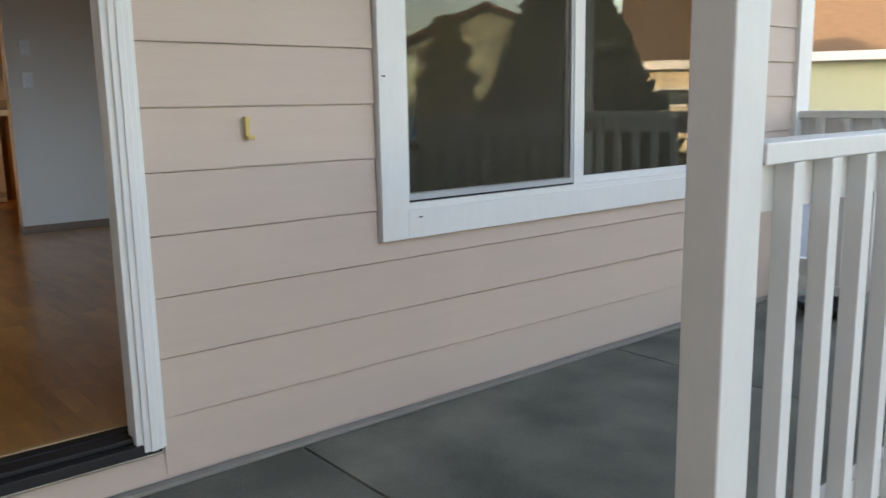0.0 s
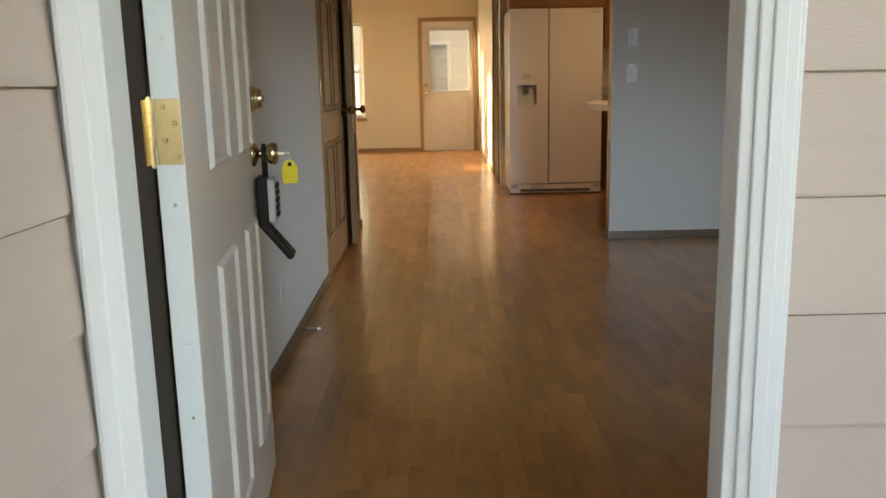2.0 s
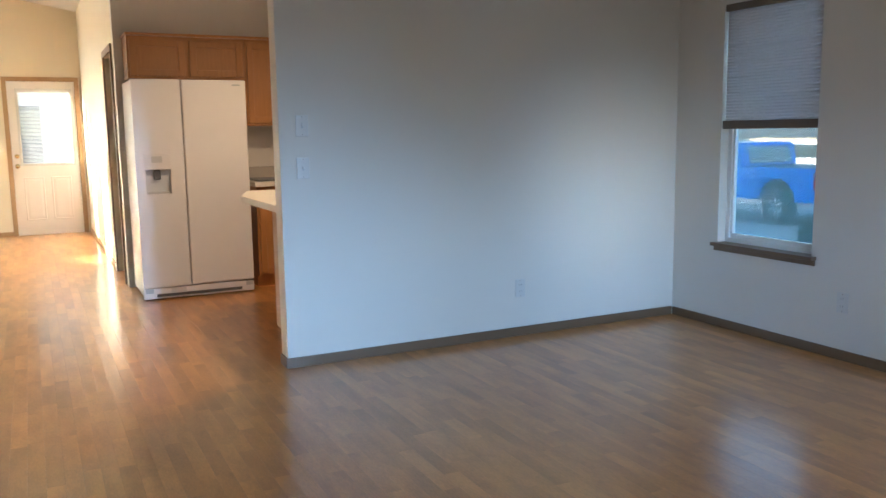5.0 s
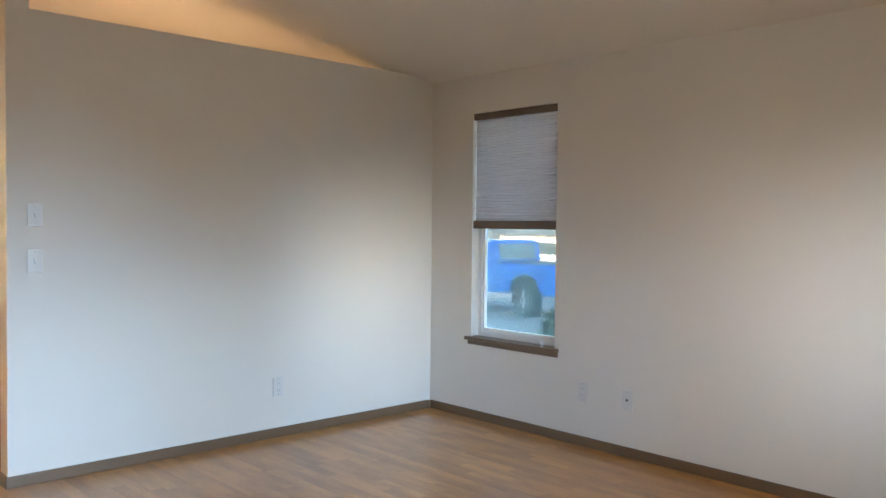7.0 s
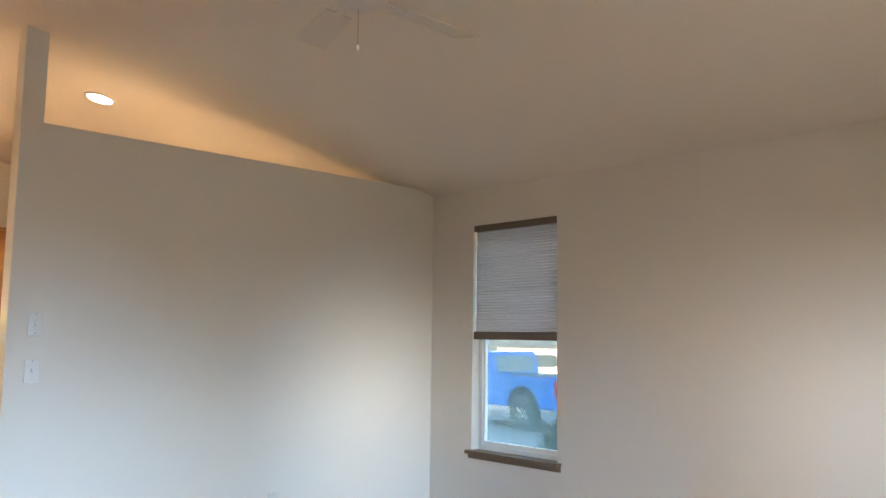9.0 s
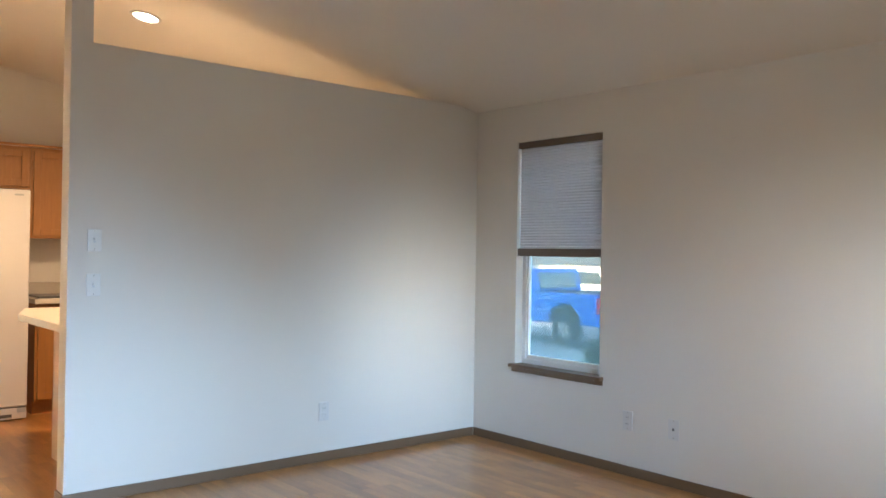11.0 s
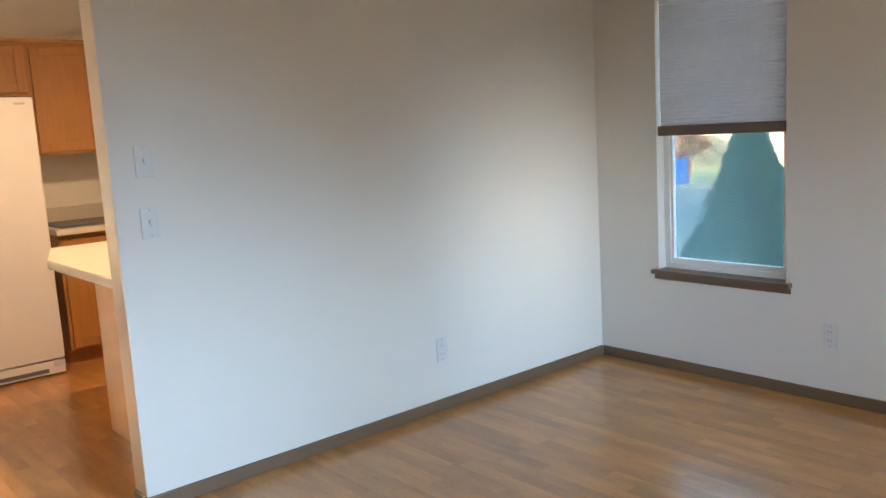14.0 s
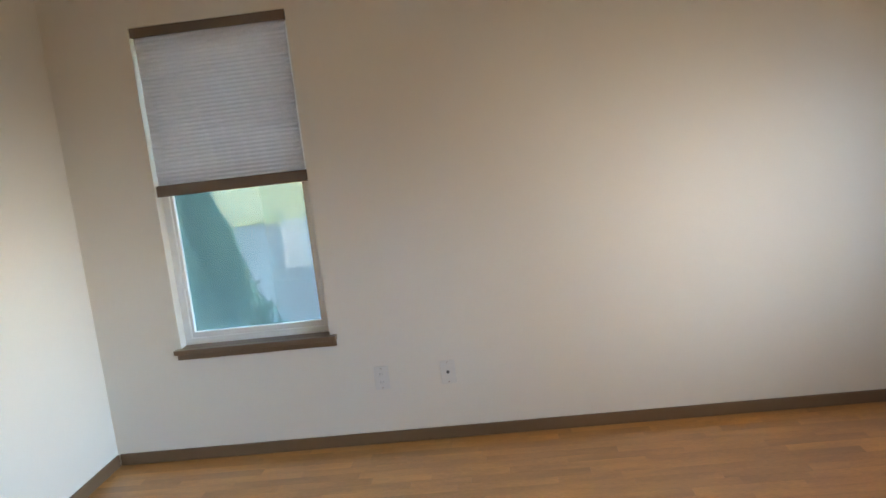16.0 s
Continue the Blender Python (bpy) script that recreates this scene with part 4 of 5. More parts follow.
# dark doorway in the hall wall
struct("hall_door_casing", boxes((HX - 0.014, HX, 7.72, 7.78, 0.0, 2.10), (HX - 0.014, HX, 8.54, 8.60, 0.0, 2.10), (HX - 0.014, HX, 7.78, 8.54, 2.04, 2.10), (HX, HX + 0.12, 7.766, 7.7795, 0.0, 2.04), (HX, HX + 0.12, 8.5405, 8.554, 0.0, 2.04), bevel=0.002), M_DARKWOOD, "dark stained wooden door casing", "trim")
hall_door = thing("hall_door", "dark stained wooden door in the side wall", "door")
part("slab", boxes((HX + 0.05, HX + 0.085, 7.782, 8.538, 0.01, 2.035), bevel=0.002), M_DARKWOOD, hall_door)

# ---- kitchen ----
FY = 6.815
fridge = thing("refrigerator", "white side-by-side refrigerator with ice dispenser", "refrigerator")
part("cabinet_body", boxes((1.111, 1.987, FY + 0.075, 7.50, 0.03, 1.744), bevel=0.006), M_FRIDGE, fridge)


def fridge_door(x0, x1, hole=None):
    if hole is None:
        return boxes((x0, x1, FY, FY + 0.068, 0.105, 1.746), bevel=0.012)
    a, b, c, d = hole
    bm = boxes((x0, a, FY, FY + 0.068, 0.105, 1.746), (b, x1, FY, FY + 0.068, 0.105, 1.746), (a, b, FY, FY + 0.068, 0.105, c), (a, b, FY, FY + 0.068, d, 1.746), (a, b, FY + 0.05, FY + 0.068, c, d))
    bmesh.ops.remove_doubles(bm, verts=bm.verts[:], dist=1e-5)
    return bm


fz = part("freezer_door", fridge_door(1.108, 1.474, (1.176, 1.366, 0.855, 1.045)), M_FRIDGE, fridge, "door with ice and water dispenser")
part("dispenser_panel", boxes((1.165, 1.369, FY - 0.004, FY, 1.046, 1.165), bevel=0.003), M_FRIDGE, fz)
part("control_pad", boxes((1.225, 1.305, FY - 0.0055, FY - 0.0041, 1.10, 1.15), bevel=0.001), M_PLATE, fz)
part("dispenser_recess", boxes((1.178, 1.364, FY + 0.046, FY + 0.0495, 0.857, 1.043)), M_PLATE, fz)
part("paddle", boxes((1.242, 1.292, FY + 0.018, FY + 0.045, 0.965, 1.043), bevel=0.006), M_DARKGREY, fz)
part("drip_tray", boxes((1.177, 1.357, FY + 0.004, FY + 0.044, 0.857, 0.868)), M_PLATE, fz)
fr = part("fridge_door", fridge_door(1.482, 1.991), M_FRIDGE, fridge)
part("badge", boxes((1.879, 1.942, FY - 0.002, FY - 0.0002, 1.700, 1.712)), M_GREYPL, fr)
gr = part("kick_grille", boxes((1.108, 1.989, FY + 0.012, FY + 0.06, 0.012, 0.098), bevel=0.004), M_FRIDGE, fridge)
part("grille_slot", boxes((1.207, 1.887, FY + 0.008, FY + 0.0118, 0.026, 0.050)), M_DARKGREY, gr)
part("filter_cap", boxes((1.317, 1.437, FY + 0.006, FY + 0.0115, 0.056, 0.090), bevel=0.002), M_PLATE, gr)
for x in (1.122, 1.922):
    part("hinge_cover", boxes((x, x + 0.06, FY + 0.004, FY + 0.0115, 0.060, 0.096)), M_GREYPL, gr)
part("door_gap", boxes((1.469, 1.478, FY + 0.03, FY + 0.066, 0.11, 1.75)), M_DARKGREY, fridge)


def cabinet(name, label, x0, x1, y, depth, z0, z1, doors, toe=0.0):
    """A face-frame cabinet; the doors stand proud of the frame and have a recessed centre panel."""
    c = thing(name, label, "cabinet")
    part("body", boxes((x0, x1, y + 0.02, y + depth, z0 + toe, z1), *([(x0, x1, y + 0.08, y + depth, z0, z0 + toe)] if toe else [])), M_OAK, c)
    w = (x1 - x0) / doors
    for k in range(doors):
        a, b, lo, hi = x0 + k * w + 0.018, x0 + (k + 1) * w - 0.018, z0 + toe + 0.02, z1 - 0.03
        d = part("cabinet_door", boxes((a, a + 0.055, y, y + 0.019, lo, hi), (b - 0.055, b, y, y + 0.019, lo, hi), (a + 0.055, b - 0.055, y, y + 0.019, lo, lo + 0.055), (a + 0.055, b - 0.055, y, y + 0.019, hi - 0.055, hi), bevel=0.003), M_OAK, c)
        part("door_panel", boxes((a + 0.05, b - 0.05, y + 0.009, y + 0.016, lo + 0.05, hi - 0.05)), M_OAK, d)
    return c


UY = 7.21
cabinet("wall_cabinet", "oak wall cabinet with two doors above the refrigerator", 1.140, 2.086, UY, KY - UY, 1.775, 2.118, 2)
cabinet("wall_cabinet", "taller oak wall cabinet beside the refrigerator", 2.088, 2.95, UY, KY - UY, 1.385, 2.118, 2)
struct("cabinet_crown", boxes((1.130, 2.96, UY - 0.016, UY + 0.02, 2.119, 2.139), (1.130, 1.1395, UY + 0.02, KY, 2.119, 2.139)), M_OAK, "thin oak moulding over the wall cabinets", "trim")
cabinet("base_cabinet", "oak base cabinet beside the refrigerator", 2.07, 3.10, 6.93, KY - 6.93, 0.0, 0.87, 2, toe=0.1)
worktop = thing("worktop", "beige laminate worktop along the kitchen wall", "worktop")
part("top", boxes((2.05, 3.15, 6.89, KY - 0.001, 0.871, 0.91), bevel=0.004), M_COUNTER, worktop)
part("upstand", boxes((2.05, 3.15, KY - 0.022, KY - 0.001, 0.911, 1.015), bevel=0.003), M_BSPLASH, worktop)
sink_box = thing("counter_tray", "dark grey appliance edge on the worktop", "tray")
part("tray_body", boxes((2.10, 2.65, 6.96, 7.40, 0.911, 0.925), bevel=0.004), M_DARKGREY, sink_box)
pen = cabinet("base_cabinet", "oak peninsula base cabinet with a plain end panel", 1.835, 3.9, 4.90, 0.60, 0.0, 0.87, 4)
part("end_panel", boxes((1.820, 1.8345, 4.56, 5.50, 0.0, 0.868)), mat("oak_end_panel", (0.50, 0.28, 0.11), 0.4, vary=0.25, scale=5, bump=0.15, bump_scale=40, stretch=(10, 10, 0.7)), pen, "light oak end panel")
bar = thing("peninsula_counter", "cream laminate breakfast counter with clipped corner", "worktop")
bm = bmesh.new()
outline = ((1.600, PY + 0.121), (3.95, PY + 0.121), (3.95, 5.92), (1.75, 5.92), (1.596, 5.42))
lo_v, hi_v = [bm.verts.new((x, y, 0.869)) for x, y in outline], [bm.verts.new((x, y, 0.91)) for x, y in outline]
bm.faces.new(lo_v[::-1]), bm.faces.new(hi_v)
for i in range(5):
    bm.faces.new((lo_v[i], lo_v[(i + 1) % 5], hi_v[(i + 1) % 5], hi_v[i]))
bmesh.ops.bevel(bm, geom=bm.edges[:], offset=0.004, segments=2, affect="EDGES")
bmesh.ops.recalc_face_normals(bm, faces=bm.faces[:])
part("top", bm, M_COUNTER, bar)

# recessed lamps in the sloping ceiling, and the fan
tilt = math.degrees(math.atan(SLOPE))


def downlight(x, y, watts):
    m = pose(x, y, ceil_z(x), 0, tilt, 0)
    d = thing("recessed_light", "lit round recessed ceiling light with white trim", "ceiling light", "recessed kitchen lights", m)
    part("trim_ring", lathe([(0.075, -0.001), (0.096, -0.001), (0.094, -0.007), (0.078, -0.009), (0.075, -0.004)], 32), M_PLATE, d)
    part("diffuser", lathe([(0.074, -0.001), (0.074, -0.004)], 32), M_BULB, d, "glowing warm diffuser")
    sp = bpy.data.lights.new("recessed_lamp", "SPOT")
    sp.energy, sp.color, sp.spot_size, sp.spot_blend, sp.shadow_soft_size = watts, (1.0, 0.70, 0.40), radians(150), 0.6, 0.07
    new("recessed_lamp", sp).matrix_world = look((x, y, ceil_z(x) - 0.03), (x, y, 0))


downlight(2.21, 5.09, 8.5)

FX, FYY = 2.13, 2.36
fan = thing("ceiling_fan", "white five-blade ceiling fan at rest", "ceiling fan", m=pose(FX, FYY, 0, 0, 0, 2))
part("canopy", lathe([(0.065, ceil_z(FX) - 0.07), (0.075, ceil_z(FX) - 0.04), (0.078, ceil_z(FX) + 0.02)], 28), M_PLATE, fan, smooth=True)
part("motor", lathe([(0.03, 2.50), (0.06, 2.505), (0.10, 2.535), (0.125, 2.57), (0.125, 2.62), (0.10, 2.66), (0.05, 2.68), (0.03, 2.70)], 32), M_PLATE, fan, smooth=True)
part("pull_chain", tube([(0.0, 0, 2.50), (0.001, 0, 2.44), (0, 0, 2.365)], 0.002, 6), M_CHROME, fan)
part("chain_bead", lathe([(0.003, 2.345), (0.006, 2.352), (0.006, 2.362), (0.003, 2.368)], 10), M_PLATE, fan)
for k in range(5):
    bm = boxes((0.20, 0.58, -0.062, 0.062, -0.003, 0.003), bevel=0.002)
    for v in bm.verts:
        v.co.y *= 0.85 + 0.35 * (v.co.x - 0.2) / 0.38
    b = part("blade", bm, mat("fan_blade", (0.62, 0.60, 0.56), 0.45, vary=0.08, scale=8, stretch=(1, 10, 1)) if k == 0 else blade_mat, fan)
    if k == 0:
        blade_mat = b.data.materials[0]
    b.matrix_basis = pose(0, 0, 2.555, 0, 0, 72 * k) @ pose(0, 0, 0, 11, 0, 0)
    part("blade_iron", boxes((0.09, 0.24, -0.018, 0.018, -0.004, 0.004), bevel=0.002), M_PLATE, b)

# ---- outside the side window ----
truck = thing("pickup_truck", "parked bright blue pickup truck with dark wheels", "pickup truck", m=pose(16.05, 12.62, STREET + 0.004) @ Matrix.Scale(1.14, 4))


def prism(profile, x0, x1, bevel=0.0):
    """A side outline (y along the truck, z up) drawn out across x."""
    bm = bmesh.new()
    a, b = [bm.verts.new((x0, y, z)) for y, z in profile], [bm.verts.new((x1, y, z)) for y, z in profile]
    n = len(profile)
    bm.faces.new(a), bm.faces.new(b)
    for i in range(n):
        bm.faces.new((a[i], a[(i + 1) % n], b[(i + 1) % n], b[i]))
    bmesh.ops.recalc_face_normals(bm, faces=bm.faces[:])
    if bevel:
        bmesh.ops.bevel(bm, geom=bm.edges[:], offset=bevel, segments=2, affect="EDGES")
    return bm


def arch(yc, r, z0, n=9):
    return [(yc + r * math.cos(math.pi * (1 - i / n)), z0 + r * math.sin(math.pi * (1 - i / n))) for i in range(n + 1)]


side = [(0.02, 0.50), *arch(1.06, 0.46, 0.50), *arch(4.35, 0.45, 0.50), (5.25, 0.50), (5.30, 0.95), (5.15, 1.10), (3.95, 1.18), (2.15, 1.18), (0.0, 1.18)]
part("body", prism(side, 0.0, 1.86, 0.025), M_TRUCK, truck)
part("cab", prism([(2.02, 1.16), (3.95, 1.16), (3.40, 1.68), (2.16, 1.69)], 0.08, 1.78, 0.04), M_TRUCK, truck)
part("side_glass", prism([(2.42, 1.21), (3.72, 1.21), (3.30, 1.61), (2.46, 1.62)], 0.066, 0.078), M_WINPALE, truck)
part("rear_glass", boxes((0.30, 1.56, -0.003, 0.003, -0.19, 0.19), bevel=0.002), M_WINPALE, truck, "rear window, pale sky reflection put into its colour").matrix_basis = pose(0, 2.072, 1.425, -15, 0, 0)
part("roof_edge", boxes((0.07, 0.10, 2.2, 3.38, 1.684, 1.70), bevel=0.004), M_CHROME, truck)
# the body is closed on top; a black sheet paints the bed's shade
part("bed_shade_sheet", boxes((0.12, 1.74, 0.08, 2.0, 1.181, 1.187)), M_BLACK, truck, "black sheet for the shaded open load bed")
part("body_crease", boxes((-0.008, 0.004, 0.05, 5.2, 1.02, 1.035)), M_TRUCK, truck)
part("bed_side_moulding", boxes((-0.008, 0.004, 1.58, 3.85, 0.62, 0.632)), M_TRUCK, truck)
part("rear_bumper", boxes((0.02, 1.84, -0.14, -0.005, 0.48, 0.66), bevel=0.02), M_CHROME, truck)
part("tailgate", boxes((0.16, 1.70, -0.022, -0.002, 0.70, 1.15), bevel=0.008), M_TRUCK, truck)
for x in (0.02, 1.72):
    part("tail_light", boxes((x, x + 0.13, -0.025, 0.05, 0.78, 1.12), bevel=0.008), M_RED, truck)
part("side_tail_light", boxes((-0.012, 0.02, 0.0, 0.14, 0.78, 1.12), bevel=0.006), M_RED, truck)
part("side_step", boxes((-0.04, 0.08, 1.6, 3.7, 0.36, 0.42), bevel=0.01), M_CHROME, truck)
part("wheel_arch_lining", boxes((0.06, 1.80, 0.64, 1.48, 0.5, 0.93), (0.06, 1.80, 3.92, 4.78, 0.5, 0.93)), M_BLACK, truck)
for x, y in ((0.0, 1.06), (0.0, 4.35), (1.62, 1.06), (1.62, 4.35)):
    w = part("wheel", lathe([(0.20, 0.0), (0.34, 0.0), (0.375, 0.03), (0.38, 0.12), (0.375, 0.21), (0.34, 0.24), (0.2, 0.24)], 36, "x", (x, y, 0.38)), M_TYRE, truck, "black tyre", True)
    rim = part("rim", lathe([(0.205, 0.012), (0.20, 0.0), (0.17, 0.03), (0.05, 0.035), (0.045, 0.01), (0.02, 0.005)], 30, "x", (x, y, 0.38)), M_DARKGREY, w, "dark rim")
    for k in range(6):
        s = boxes((x - 0.002, x + 0.03, -0.022, 0.022, 0.04, 0.19), bevel=0.004)
        for v in s.verts:
            v.co = pose(0, y, 0.38, 60 * k, 0, 0) @ v.co
        part("spoke", s, M_GREYPL, w)


car = thing("parked_car", "white car parked beyond the blue truck, red tail lights", "car", m=pose(23.4, 17.9, STREET + 0.005, 0, 0, -6) @ Matrix.Scale(1.22, 4))
part("body", prism([(0.0, 0.42), *arch(0.80, 0.36, 0.34, 7), *arch(3.45, 0.36, 0.34, 7), (4.35, 0.40), (4.40, 0.72), (3.30, 0.98), (0.05, 1.02)], 0.0, 1.72, 0.03), M_CARWHITE, car)
part("cabin", prism([(0.25, 1.0), (3.15, 0.98), (2.45, 1.46), (0.75, 1.48)], 0.10, 1.62, 0.05), M_CARWHITE, car)
part("side_glass", prism([(0.58, 1.04), (2.80, 1.04), (2.36, 1.39), (0.85, 1.40)], 0.084, 0.098), M_WINDARK, car)
for x in (0.06, 1.44):
    part("tail_light", boxes((x, x + 0.22, -0.035, 0.03, 0.74, 0.96), bevel=0.01), M_RED, car)
part("side_tail_light", boxes((-0.02, 0.04, 0.02, 0.30, 0.74, 0.96), bevel=0.008), M_RED, car)
for x, y in ((0.0, 0.80), (0.0, 3.45), (1.52, 0.80), (1.52, 3.45)):
    w = part("wheel", lathe([(0.18, 0.0), (0.29, 0.0), (0.315, 0.03), (0.32, 0.10), (0.315, 0.17), (0.29, 0.20), (0.18, 0.20)], 28, "x", (x, y, 0.32)), M_TYRE, car, "black tyre", True)
    part("rim", lathe([(0.185, 0.012), (0.18, 0.0), (0.15, 0.02), (0.02, 0.01)], 24, "x", (x, y, 0.32)), M_CHROME, w)


def clump_tree(name, label, category, x, y, z0, height, radius, count, leaf, leafmat, profile, trunk_r, seed, trunk_h=None, lumpy=1.0):
    """Trunk, limbs and a crown of many small leaf blades whose spread follows a profile of the height."""
    rng = random.Random(seed)
    t = thing(name, label, category, m=pose(x, y, z0))
    part("trunk", tube([(0, 0, -0.05), (0.02 * height / 3, 0, height * 0.35), (0, 0.01, height * (trunk_h or 0.9))], [trunk_r, trunk_r * 0.7, trunk_r * 0.2], 10), M_BARK, t)
    verts, faces = [], []
    for _ in range(count):
        h = rng.random() ** 1.15
        a = rng.random() * 2 * math.pi
        lump = 1 + lumpy * (0.10 * math.sin(5 * a + 9 * h) + 0.07 * math.sin(11 * a - 17 * h))
        rr = radius * profile(h) * lump * math.sqrt(rng.uniform(0.35, 1.12))
        c = Vector((rr * math.cos(a), rr * math.sin(a), h * height))
        u = Vector((math.cos(a) * 0.7 + rng.gauss(0, 0.5), math.sin(a) * 0.7 + rng.gauss(0, 0.5), rng.gauss(0.45, 0.4))).normalized()
        v = u.cross(Vector((rng.gauss(0, 1), rng.gauss(0, 1), rng.gauss(0, 1)))).normalized()
        s = leaf * rng.uniform(0.6, 1.5)
        i = len(verts)
        verts += [c - u * s * 0.5, c + v * s * 0.24, c + u * s * 0.7, c - v * s * 0.24]
        faces.append((i, i + 1, i + 2, i + 3))
    me = bpy.data.meshes.new("crown")
    me.from_pydata(verts, [], faces)
    me.materials.append(leafmat)
    cr = new("crown", me)
    cr.parent = t
    for k in range(7):
        a = k * 2.4
        h = 0.2 + 0.09 * k
        r1 = radius * profile(h) * 0.8
        part("limb", tube([(0, 0, h * height), (r1 * 0.5 * math.cos(a), r1 * 0.5 * math.sin(a), (h + 0.03) * height), (r1 * math.cos(a), r1 * math.sin(a), (h + 0.05) * height)], [trunk_r * 0.35, trunk_r * 0.2, trunk_r * 0.06], 6), M_BARK, t)
    return t


def cone(h):
    return max(0.0, (1 - h) ** 0.85) * (0.75 + 0.25 * min(1, h * 8))


def crown_round(h):
    return 0.0 if h < 0.25 else math.sqrt(max(0.0, 1 - ((h - 0.64) / 0.38) ** 2))


def crown_loose(h):
    return 0.0 if h < 0.14 else (1 - h) ** 0.55 * (0.78 + 0.22 * math.sin(h * 41))


clump_tree("dwarf_spruce", "dense cone-shaped dwarf spruce beside the drive", "conifer", 6.9, 4.85, -0.62, 2.02, 0.65, 15000, 0.075, M_NEEDLE, cone, 0.04, 3, lumpy=1.7)
clump_tree("dark_conifer", "tall dense dark conifer in the front yard", "conifer", 8.7, -5.35, STREET, 4.1, 1.75, 24000, 0.15, M_DARKNEEDLE, cone, 0.12, 4)
clump_tree("yard_tree", "leafy green tree across the street", "tree", 11.1, -10.8, STREET, 3.6, 1.25, 7000, 0.13, M_LEAF, crown_loose, 0.16, 5)
clump_tree("autumn_shrub", "orange-leaved shrub near the fence", "shrub", 33.0, 23.2, STREET, 1.6, 1.6, 3500, 0.18, M_ORANGE, crown_round, 0.06, 7, 0.5)
for sx, sy, sh, sr, sd in ((12.6, -9.0, 1.7, 0.9, 21), (15.0, -10.6, 1.6, 1.2, 22), (8.6, -9.4, 1.5, 0.9, 23)):
    clump_tree("yard_shrub", "rounded dark green shrub in the front yard", "shrub", sx, sy, STREET, sh * 0.6, sr, 3500, 0.15, M_DARKNEEDLE, crown_round, 0.05, sd, 0.5)
ped = thing("utility_pedestal", "pale grey utility pedestal at the edge of the drive", "utility box")
part("cabinet_shell", boxes((16.3, 16.72, 6.42, 6.84, STREET, -0.10), bevel=0.02), M_GREYPL, ped)
part("lid", boxes((16.28, 16.74, 6.40, 6.86, -0.099, -0.05), bevel=0.015), M_GREYPL, ped)
rng = random.Random(8)
for k in range(6):
    px, py = 5.1 + rng.uniform(-0.1, 0.1), 3.93 + k * 0.055
    st = thing("plant_stalk", "thin pale dry stalk outside the window", "plant stalk", "dry stalks outside the window")
    part("stem", tube([(px, py, GROUND), (px + rng.uniform(-0.02, 0.02), py + rng.uniform(-0.02, 0.02), 0.3), (px + rng.uniform(-0.04, 0.04), py + rng.uniform(-0.05, 0.05), 0.56 + rng.uniform(-0.06, 0.08))], [0.007, 0.006, 0.003], 6), M_STRAW, st)


def house(name, label, m, w, d, h, rise, wallmat, gable_front, windows):
    """w along local x, d along local y; the front is the local -y face."""
    b = thing(name, label, "house", m=m)
    part("wall", boxes((0, w, 0, d, 0, h)), wallmat, b)
    bm = bmesh.new()
    e = 0.45
    if gable_front:
        pts = [(-e, h - 0.12), (w / 2, h + rise), (w + e, h - 0.12)]
        for y0, y1 in ((-e, d + e),):
            a = [bm.verts.new((x, y0, z)) for x, z in pts] + [bm.verts.new((x, y1, z)) for x, z in pts]
            t = [bm.verts.new((x, y0, z + 0.16)) for x, z in pts] + [bm.verts.new((x, y1, z + 0.16)) for x, z in pts]
        quads = ((0, 1, 4, 3), (1, 2, 5, 4))
    else:
        pts = [(-e, h - 0.12), (d / 2, h + rise), (d + e, h - 0.12)]
        a = [bm.verts.new((-e, y, z)) for y, z in pts] + [bm.verts.new((w + e, y, z)) for y, z in pts]
        t = [bm.verts.new((-e, y, z + 0.16)) for y, z in pts] + [bm.verts.new((w + e, y, z + 0.16)) for y, z in pts]
        quads = ((0, 1, 4, 3), (1, 2, 5, 4))
    for q in quads:
        under, over = [bm.verts.new(a[i].co) for i in q], [bm.verts.new(t[i].co) for i in q]
        bm.faces.new(under), bm.faces.new(over)
        for i in range(4):
            bm.faces.new((under[i], under[(i + 1) % 4], over[(i + 1) % 4], over[i]))
    for v in a + t:
        bm.verts.remove(v)
    bmesh.ops.recalc_face_normals(bm, faces=bm.faces[:])
    part("roof", bm, M_SHINGLE, b)
    bm = bmesh.new()
    for k in (0, 1):
        tri = ((0, k * (d - 0.1) + 0.01), (w, k * (d - 0.1) + 0.01), (w / 2, k * (d - 0.1) + 0.01)) if gable_front else ((k * (w - 0.1) + 0.01, 0), (k * (w - 0.1) + 0.01, d), (k * (w - 0.1) + 0.01, d / 2))
        lo = [bm.verts.new((x, y, h if i < 2 else h + rise - 0.05)) for i, (x, y) in enumerate(tri)]
        off = (0, 0.08, 0) if gable_front else (0.08, 0, 0)
        hi = [bm.verts.new(v.co + Vector(off)) for v in lo]
        bm.faces.new(lo), bm.faces.new(hi)
        for i in range(3):
            bm.faces.new((lo[i], lo[(i + 1) % 3], hi[(i + 1) % 3], hi[i]))
    bmesh.ops.recalc_face_normals(bm, faces=bm.faces[:])
    part("gable", bm, wallmat, b)
    part("fascia", boxes((-e, w + e, -e - 0.03, -e, h - 0.22, h + 0.06)) if not gable_front else boxes((-0.06, 0.0, -0.06, 0.0, 0, h), (w, w + 0.06, -0.06, 0.0, 0, h)), M_PLATE, b)
    for x, z, ww, hh in windows:
        f = part("window", boxes((x - 0.08, x + ww + 0.08, -0.05, -0.001, z - 0.08, z + hh + 0.08)), M_PLATE, b)
        part("pane", boxes((x, x + ww, -0.07, -0.051, z, z + hh)), M_WINDARK, f)
    return b


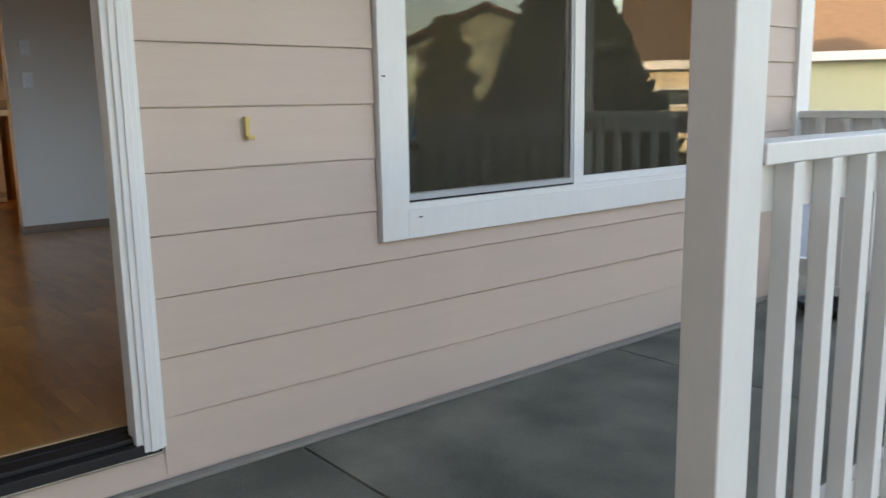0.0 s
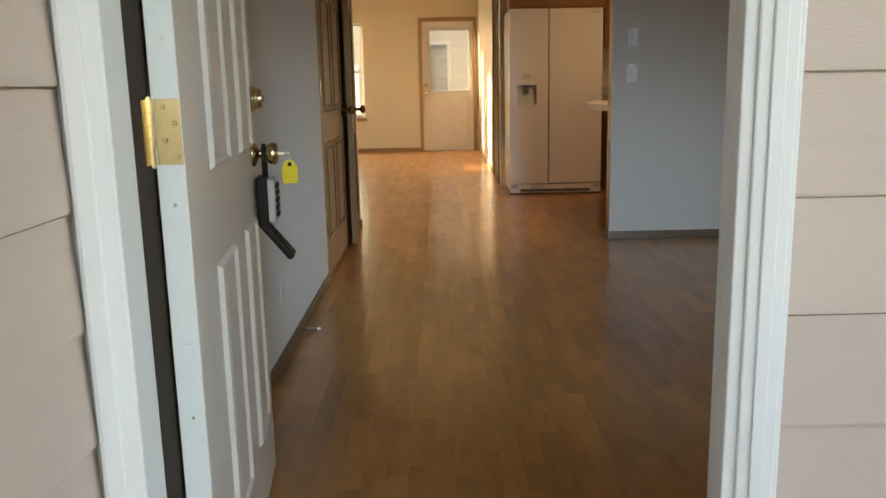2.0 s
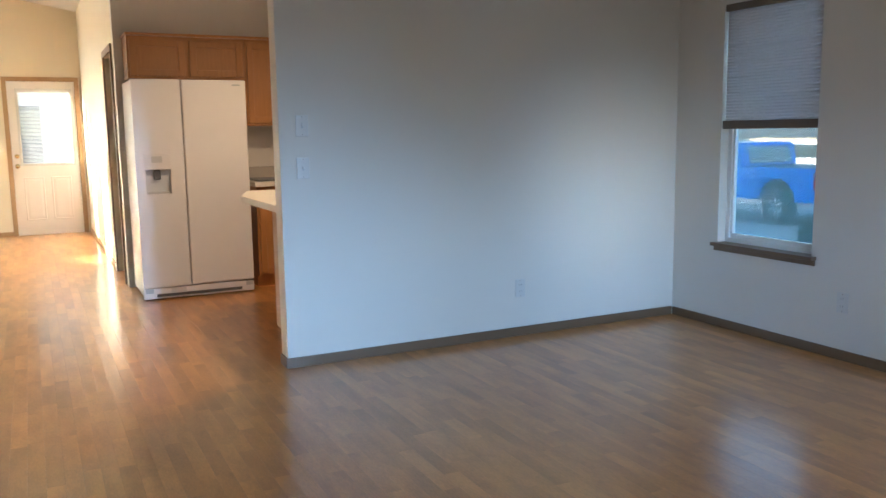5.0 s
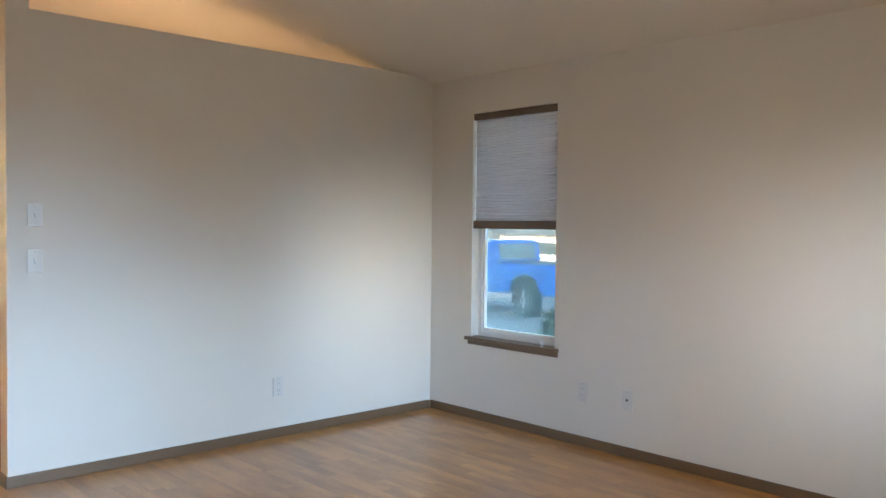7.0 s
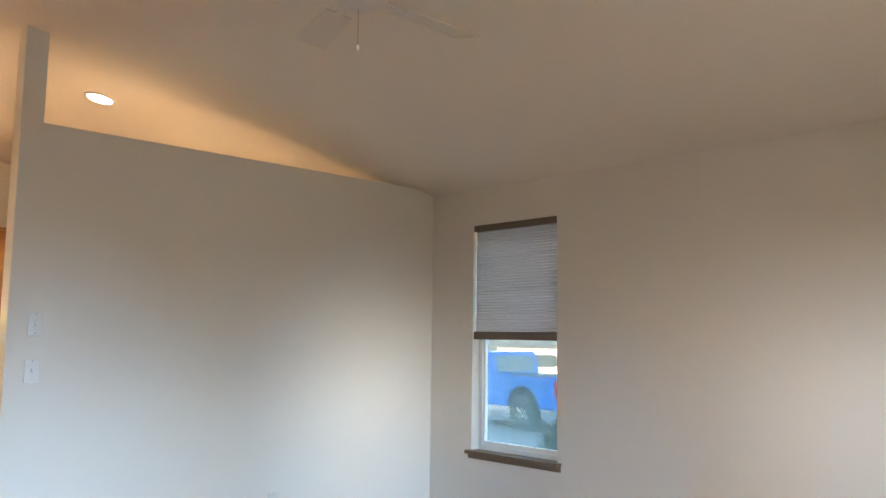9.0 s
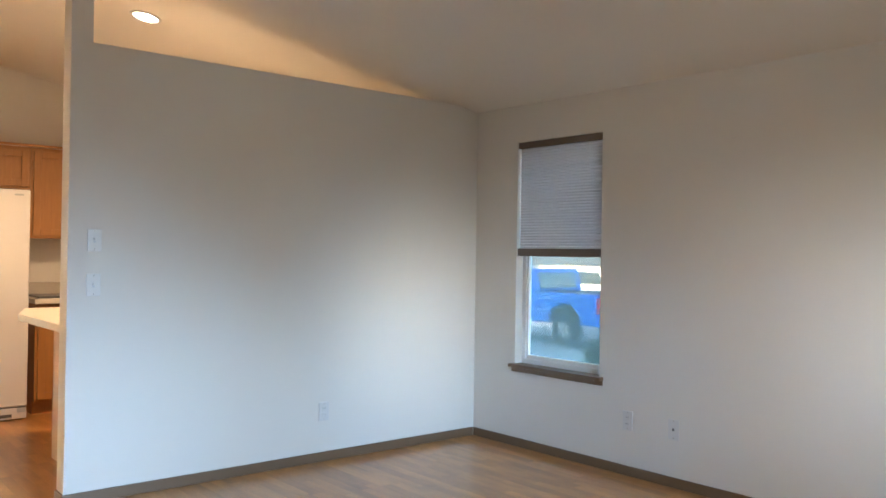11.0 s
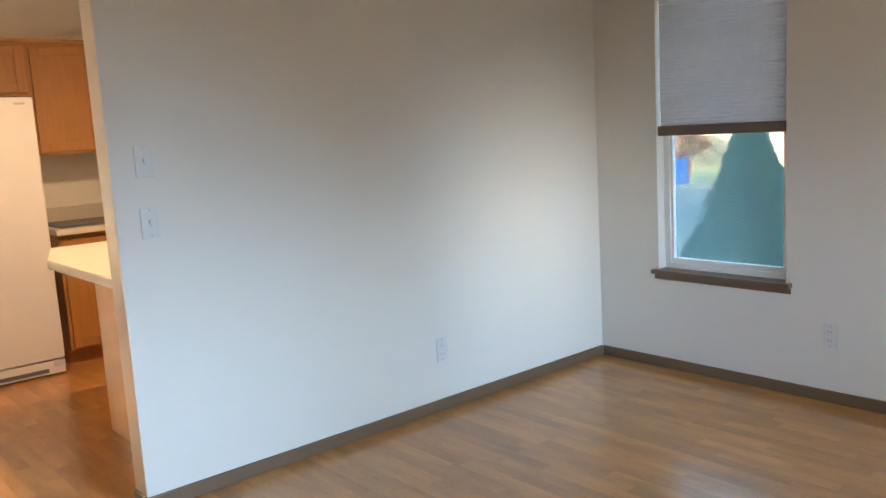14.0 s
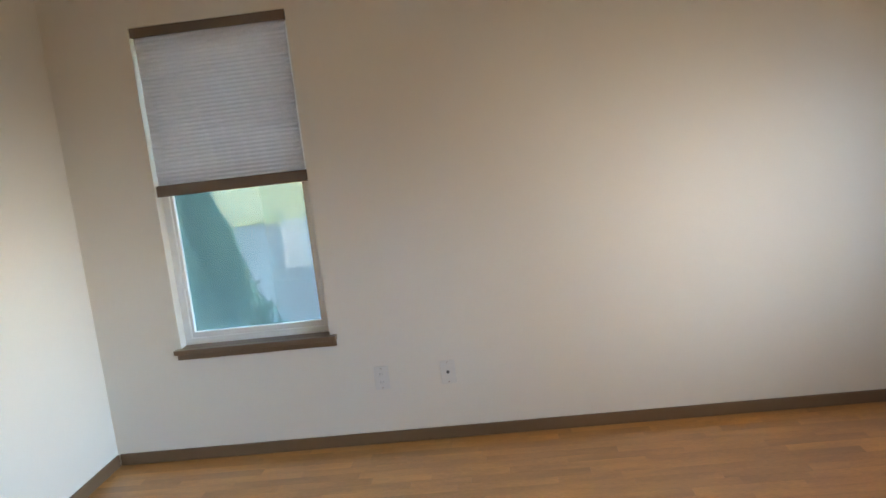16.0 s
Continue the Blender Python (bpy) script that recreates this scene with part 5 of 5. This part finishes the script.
house("house", "pale green neighbouring house with sunlit tan roof", pose(25.6, 12.2, STREET, 0, 0, -62), 10, 9, 3.2, 4.0, M_NB_GREEN, False, [])
house("house", "pale green gabled house across the street", pose(21.1, -15.3, STREET, 0, 0, 222.4), 7.0, 10, 3.35, 1.5, M_NB_GREEN, True, [(1.4, 1.0, 1.4, 1.2), (4.6, 1.0, 1.4, 1.2)])
house("house", "tan house with a brown roof across the street", pose(27.6, -10.7, STREET, 0, 0, 233.1), 6.5, 9, 3.1, 2.6, M_NB_TAN, False, [(3.6, 1.7, 2.0, 0.5), (0.8, 0.9, 1.4, 1.2)])
# this house is added to keep the low sun off the truck and drive
house("house", "added two-storey tan house behind the back yard, shading the drive", pose(-3.0, 16.5, GROUND), 9, 9, 5.2, 2.2, M_NB_TAN, False, [(2.4, 1.0, 1.2, 1.2), (5.6, 1.0, 1.2, 1.2), (2.4, 3.6, 1.2, 1.2), (5.6, 3.6, 1.2, 1.2)])
house("house", "tan neighbouring house beyond the lawn", pose(40.0, 26.0, STREET, 0, 0, -50), 12, 9, 3.2, 2.2, M_NB_TAN, False, [(2, 0.9, 1.4, 1.2), (7, 0.9, 1.4, 1.2)])
fence = thing("picket_fence", "pale wooden fence at the edge of the lawn", "fence")
fp = part("picket", boxes((0, 0.03, 0, 0.14, STREET + 0.05, 0.75), bevel=0.004), M_FENCE, fence)
fp.location = (34.5, 16.0, 0)
for k in range(1, 84):
    b = new("picket", fp.data)
    b.parent, b.location = fence, (34.5, 16.0 + k * 0.19, 0)
part("fence_rail", boxes((34.531, 34.58, 16.0, 32.0, -0.6, -0.51), (34.531, 34.58, 16.0, 32.0, 0.4, 0.49)), M_FENCE, fence)

# ---- pieces: porch slabs, floor strips ----
for k, (a, b) in enumerate(((-0.08, 1.359), (1.367, 2.905), (2.913, 4.56))):
    part("slab", boxes((a, b, -1.56, -0.031, SLAB - 0.0199, SLAB), bevel=0.003), M_SLAB, porch)
rng = random.Random(11)
SW = 0.0655
lengths = (0.26, 0.34, 0.42, 0.50, 0.58)
strip_mesh = {}
for ln in lengths:
    strip_mesh[ln] = mesh_of("floor_strip", boxes((0, SW - 0.0004, 0, ln - 0.0004, -0.012, 0.0)), M_PLANK)
verts, faces = [], []
count = 0
cube = ((0, 1, 3, 2), (4, 6, 7, 5), (0, 4, 5, 1), (2, 3, 7, 6), (1, 5, 7, 3))
for i in range(int((WX + 2.8) / SW)):
    x = WX - (i + 1) * SW
    y = 0.156 - rng.uniform(0, 0.3)
    while y < BY:
        ln = rng.choice(lengths)
        ya_, yb_ = max(y, 0.156), min(y + ln - 0.0004, BY + 0.05)
        if count < 300 and 0.5 < x < 3.1 and 1.4 < y and y + ln < 4.3:
            ob = new("floor_strip", strip_mesh[ln])
            ob.parent, ob.location = floor, (x, y, 0)
            count += 1
        elif yb_ - ya_ > 0.01:
            q = len(verts)
            verts += [(xx, yy, zz) for xx in (x, x + SW - 0.0004) for yy in (ya_, yb_) for zz in (-0.012, 0.0)]
            faces += [tuple(q + v for v in f) for f in cube]
        y += ln
me = bpy.data.meshes.new("floor_strips")
me.from_pydata(verts, [], faces)
me.materials.append(M_PLANKS)
rest = new("floor_strips", me)
rest.parent = floor
rest["kind"] = "stuff"
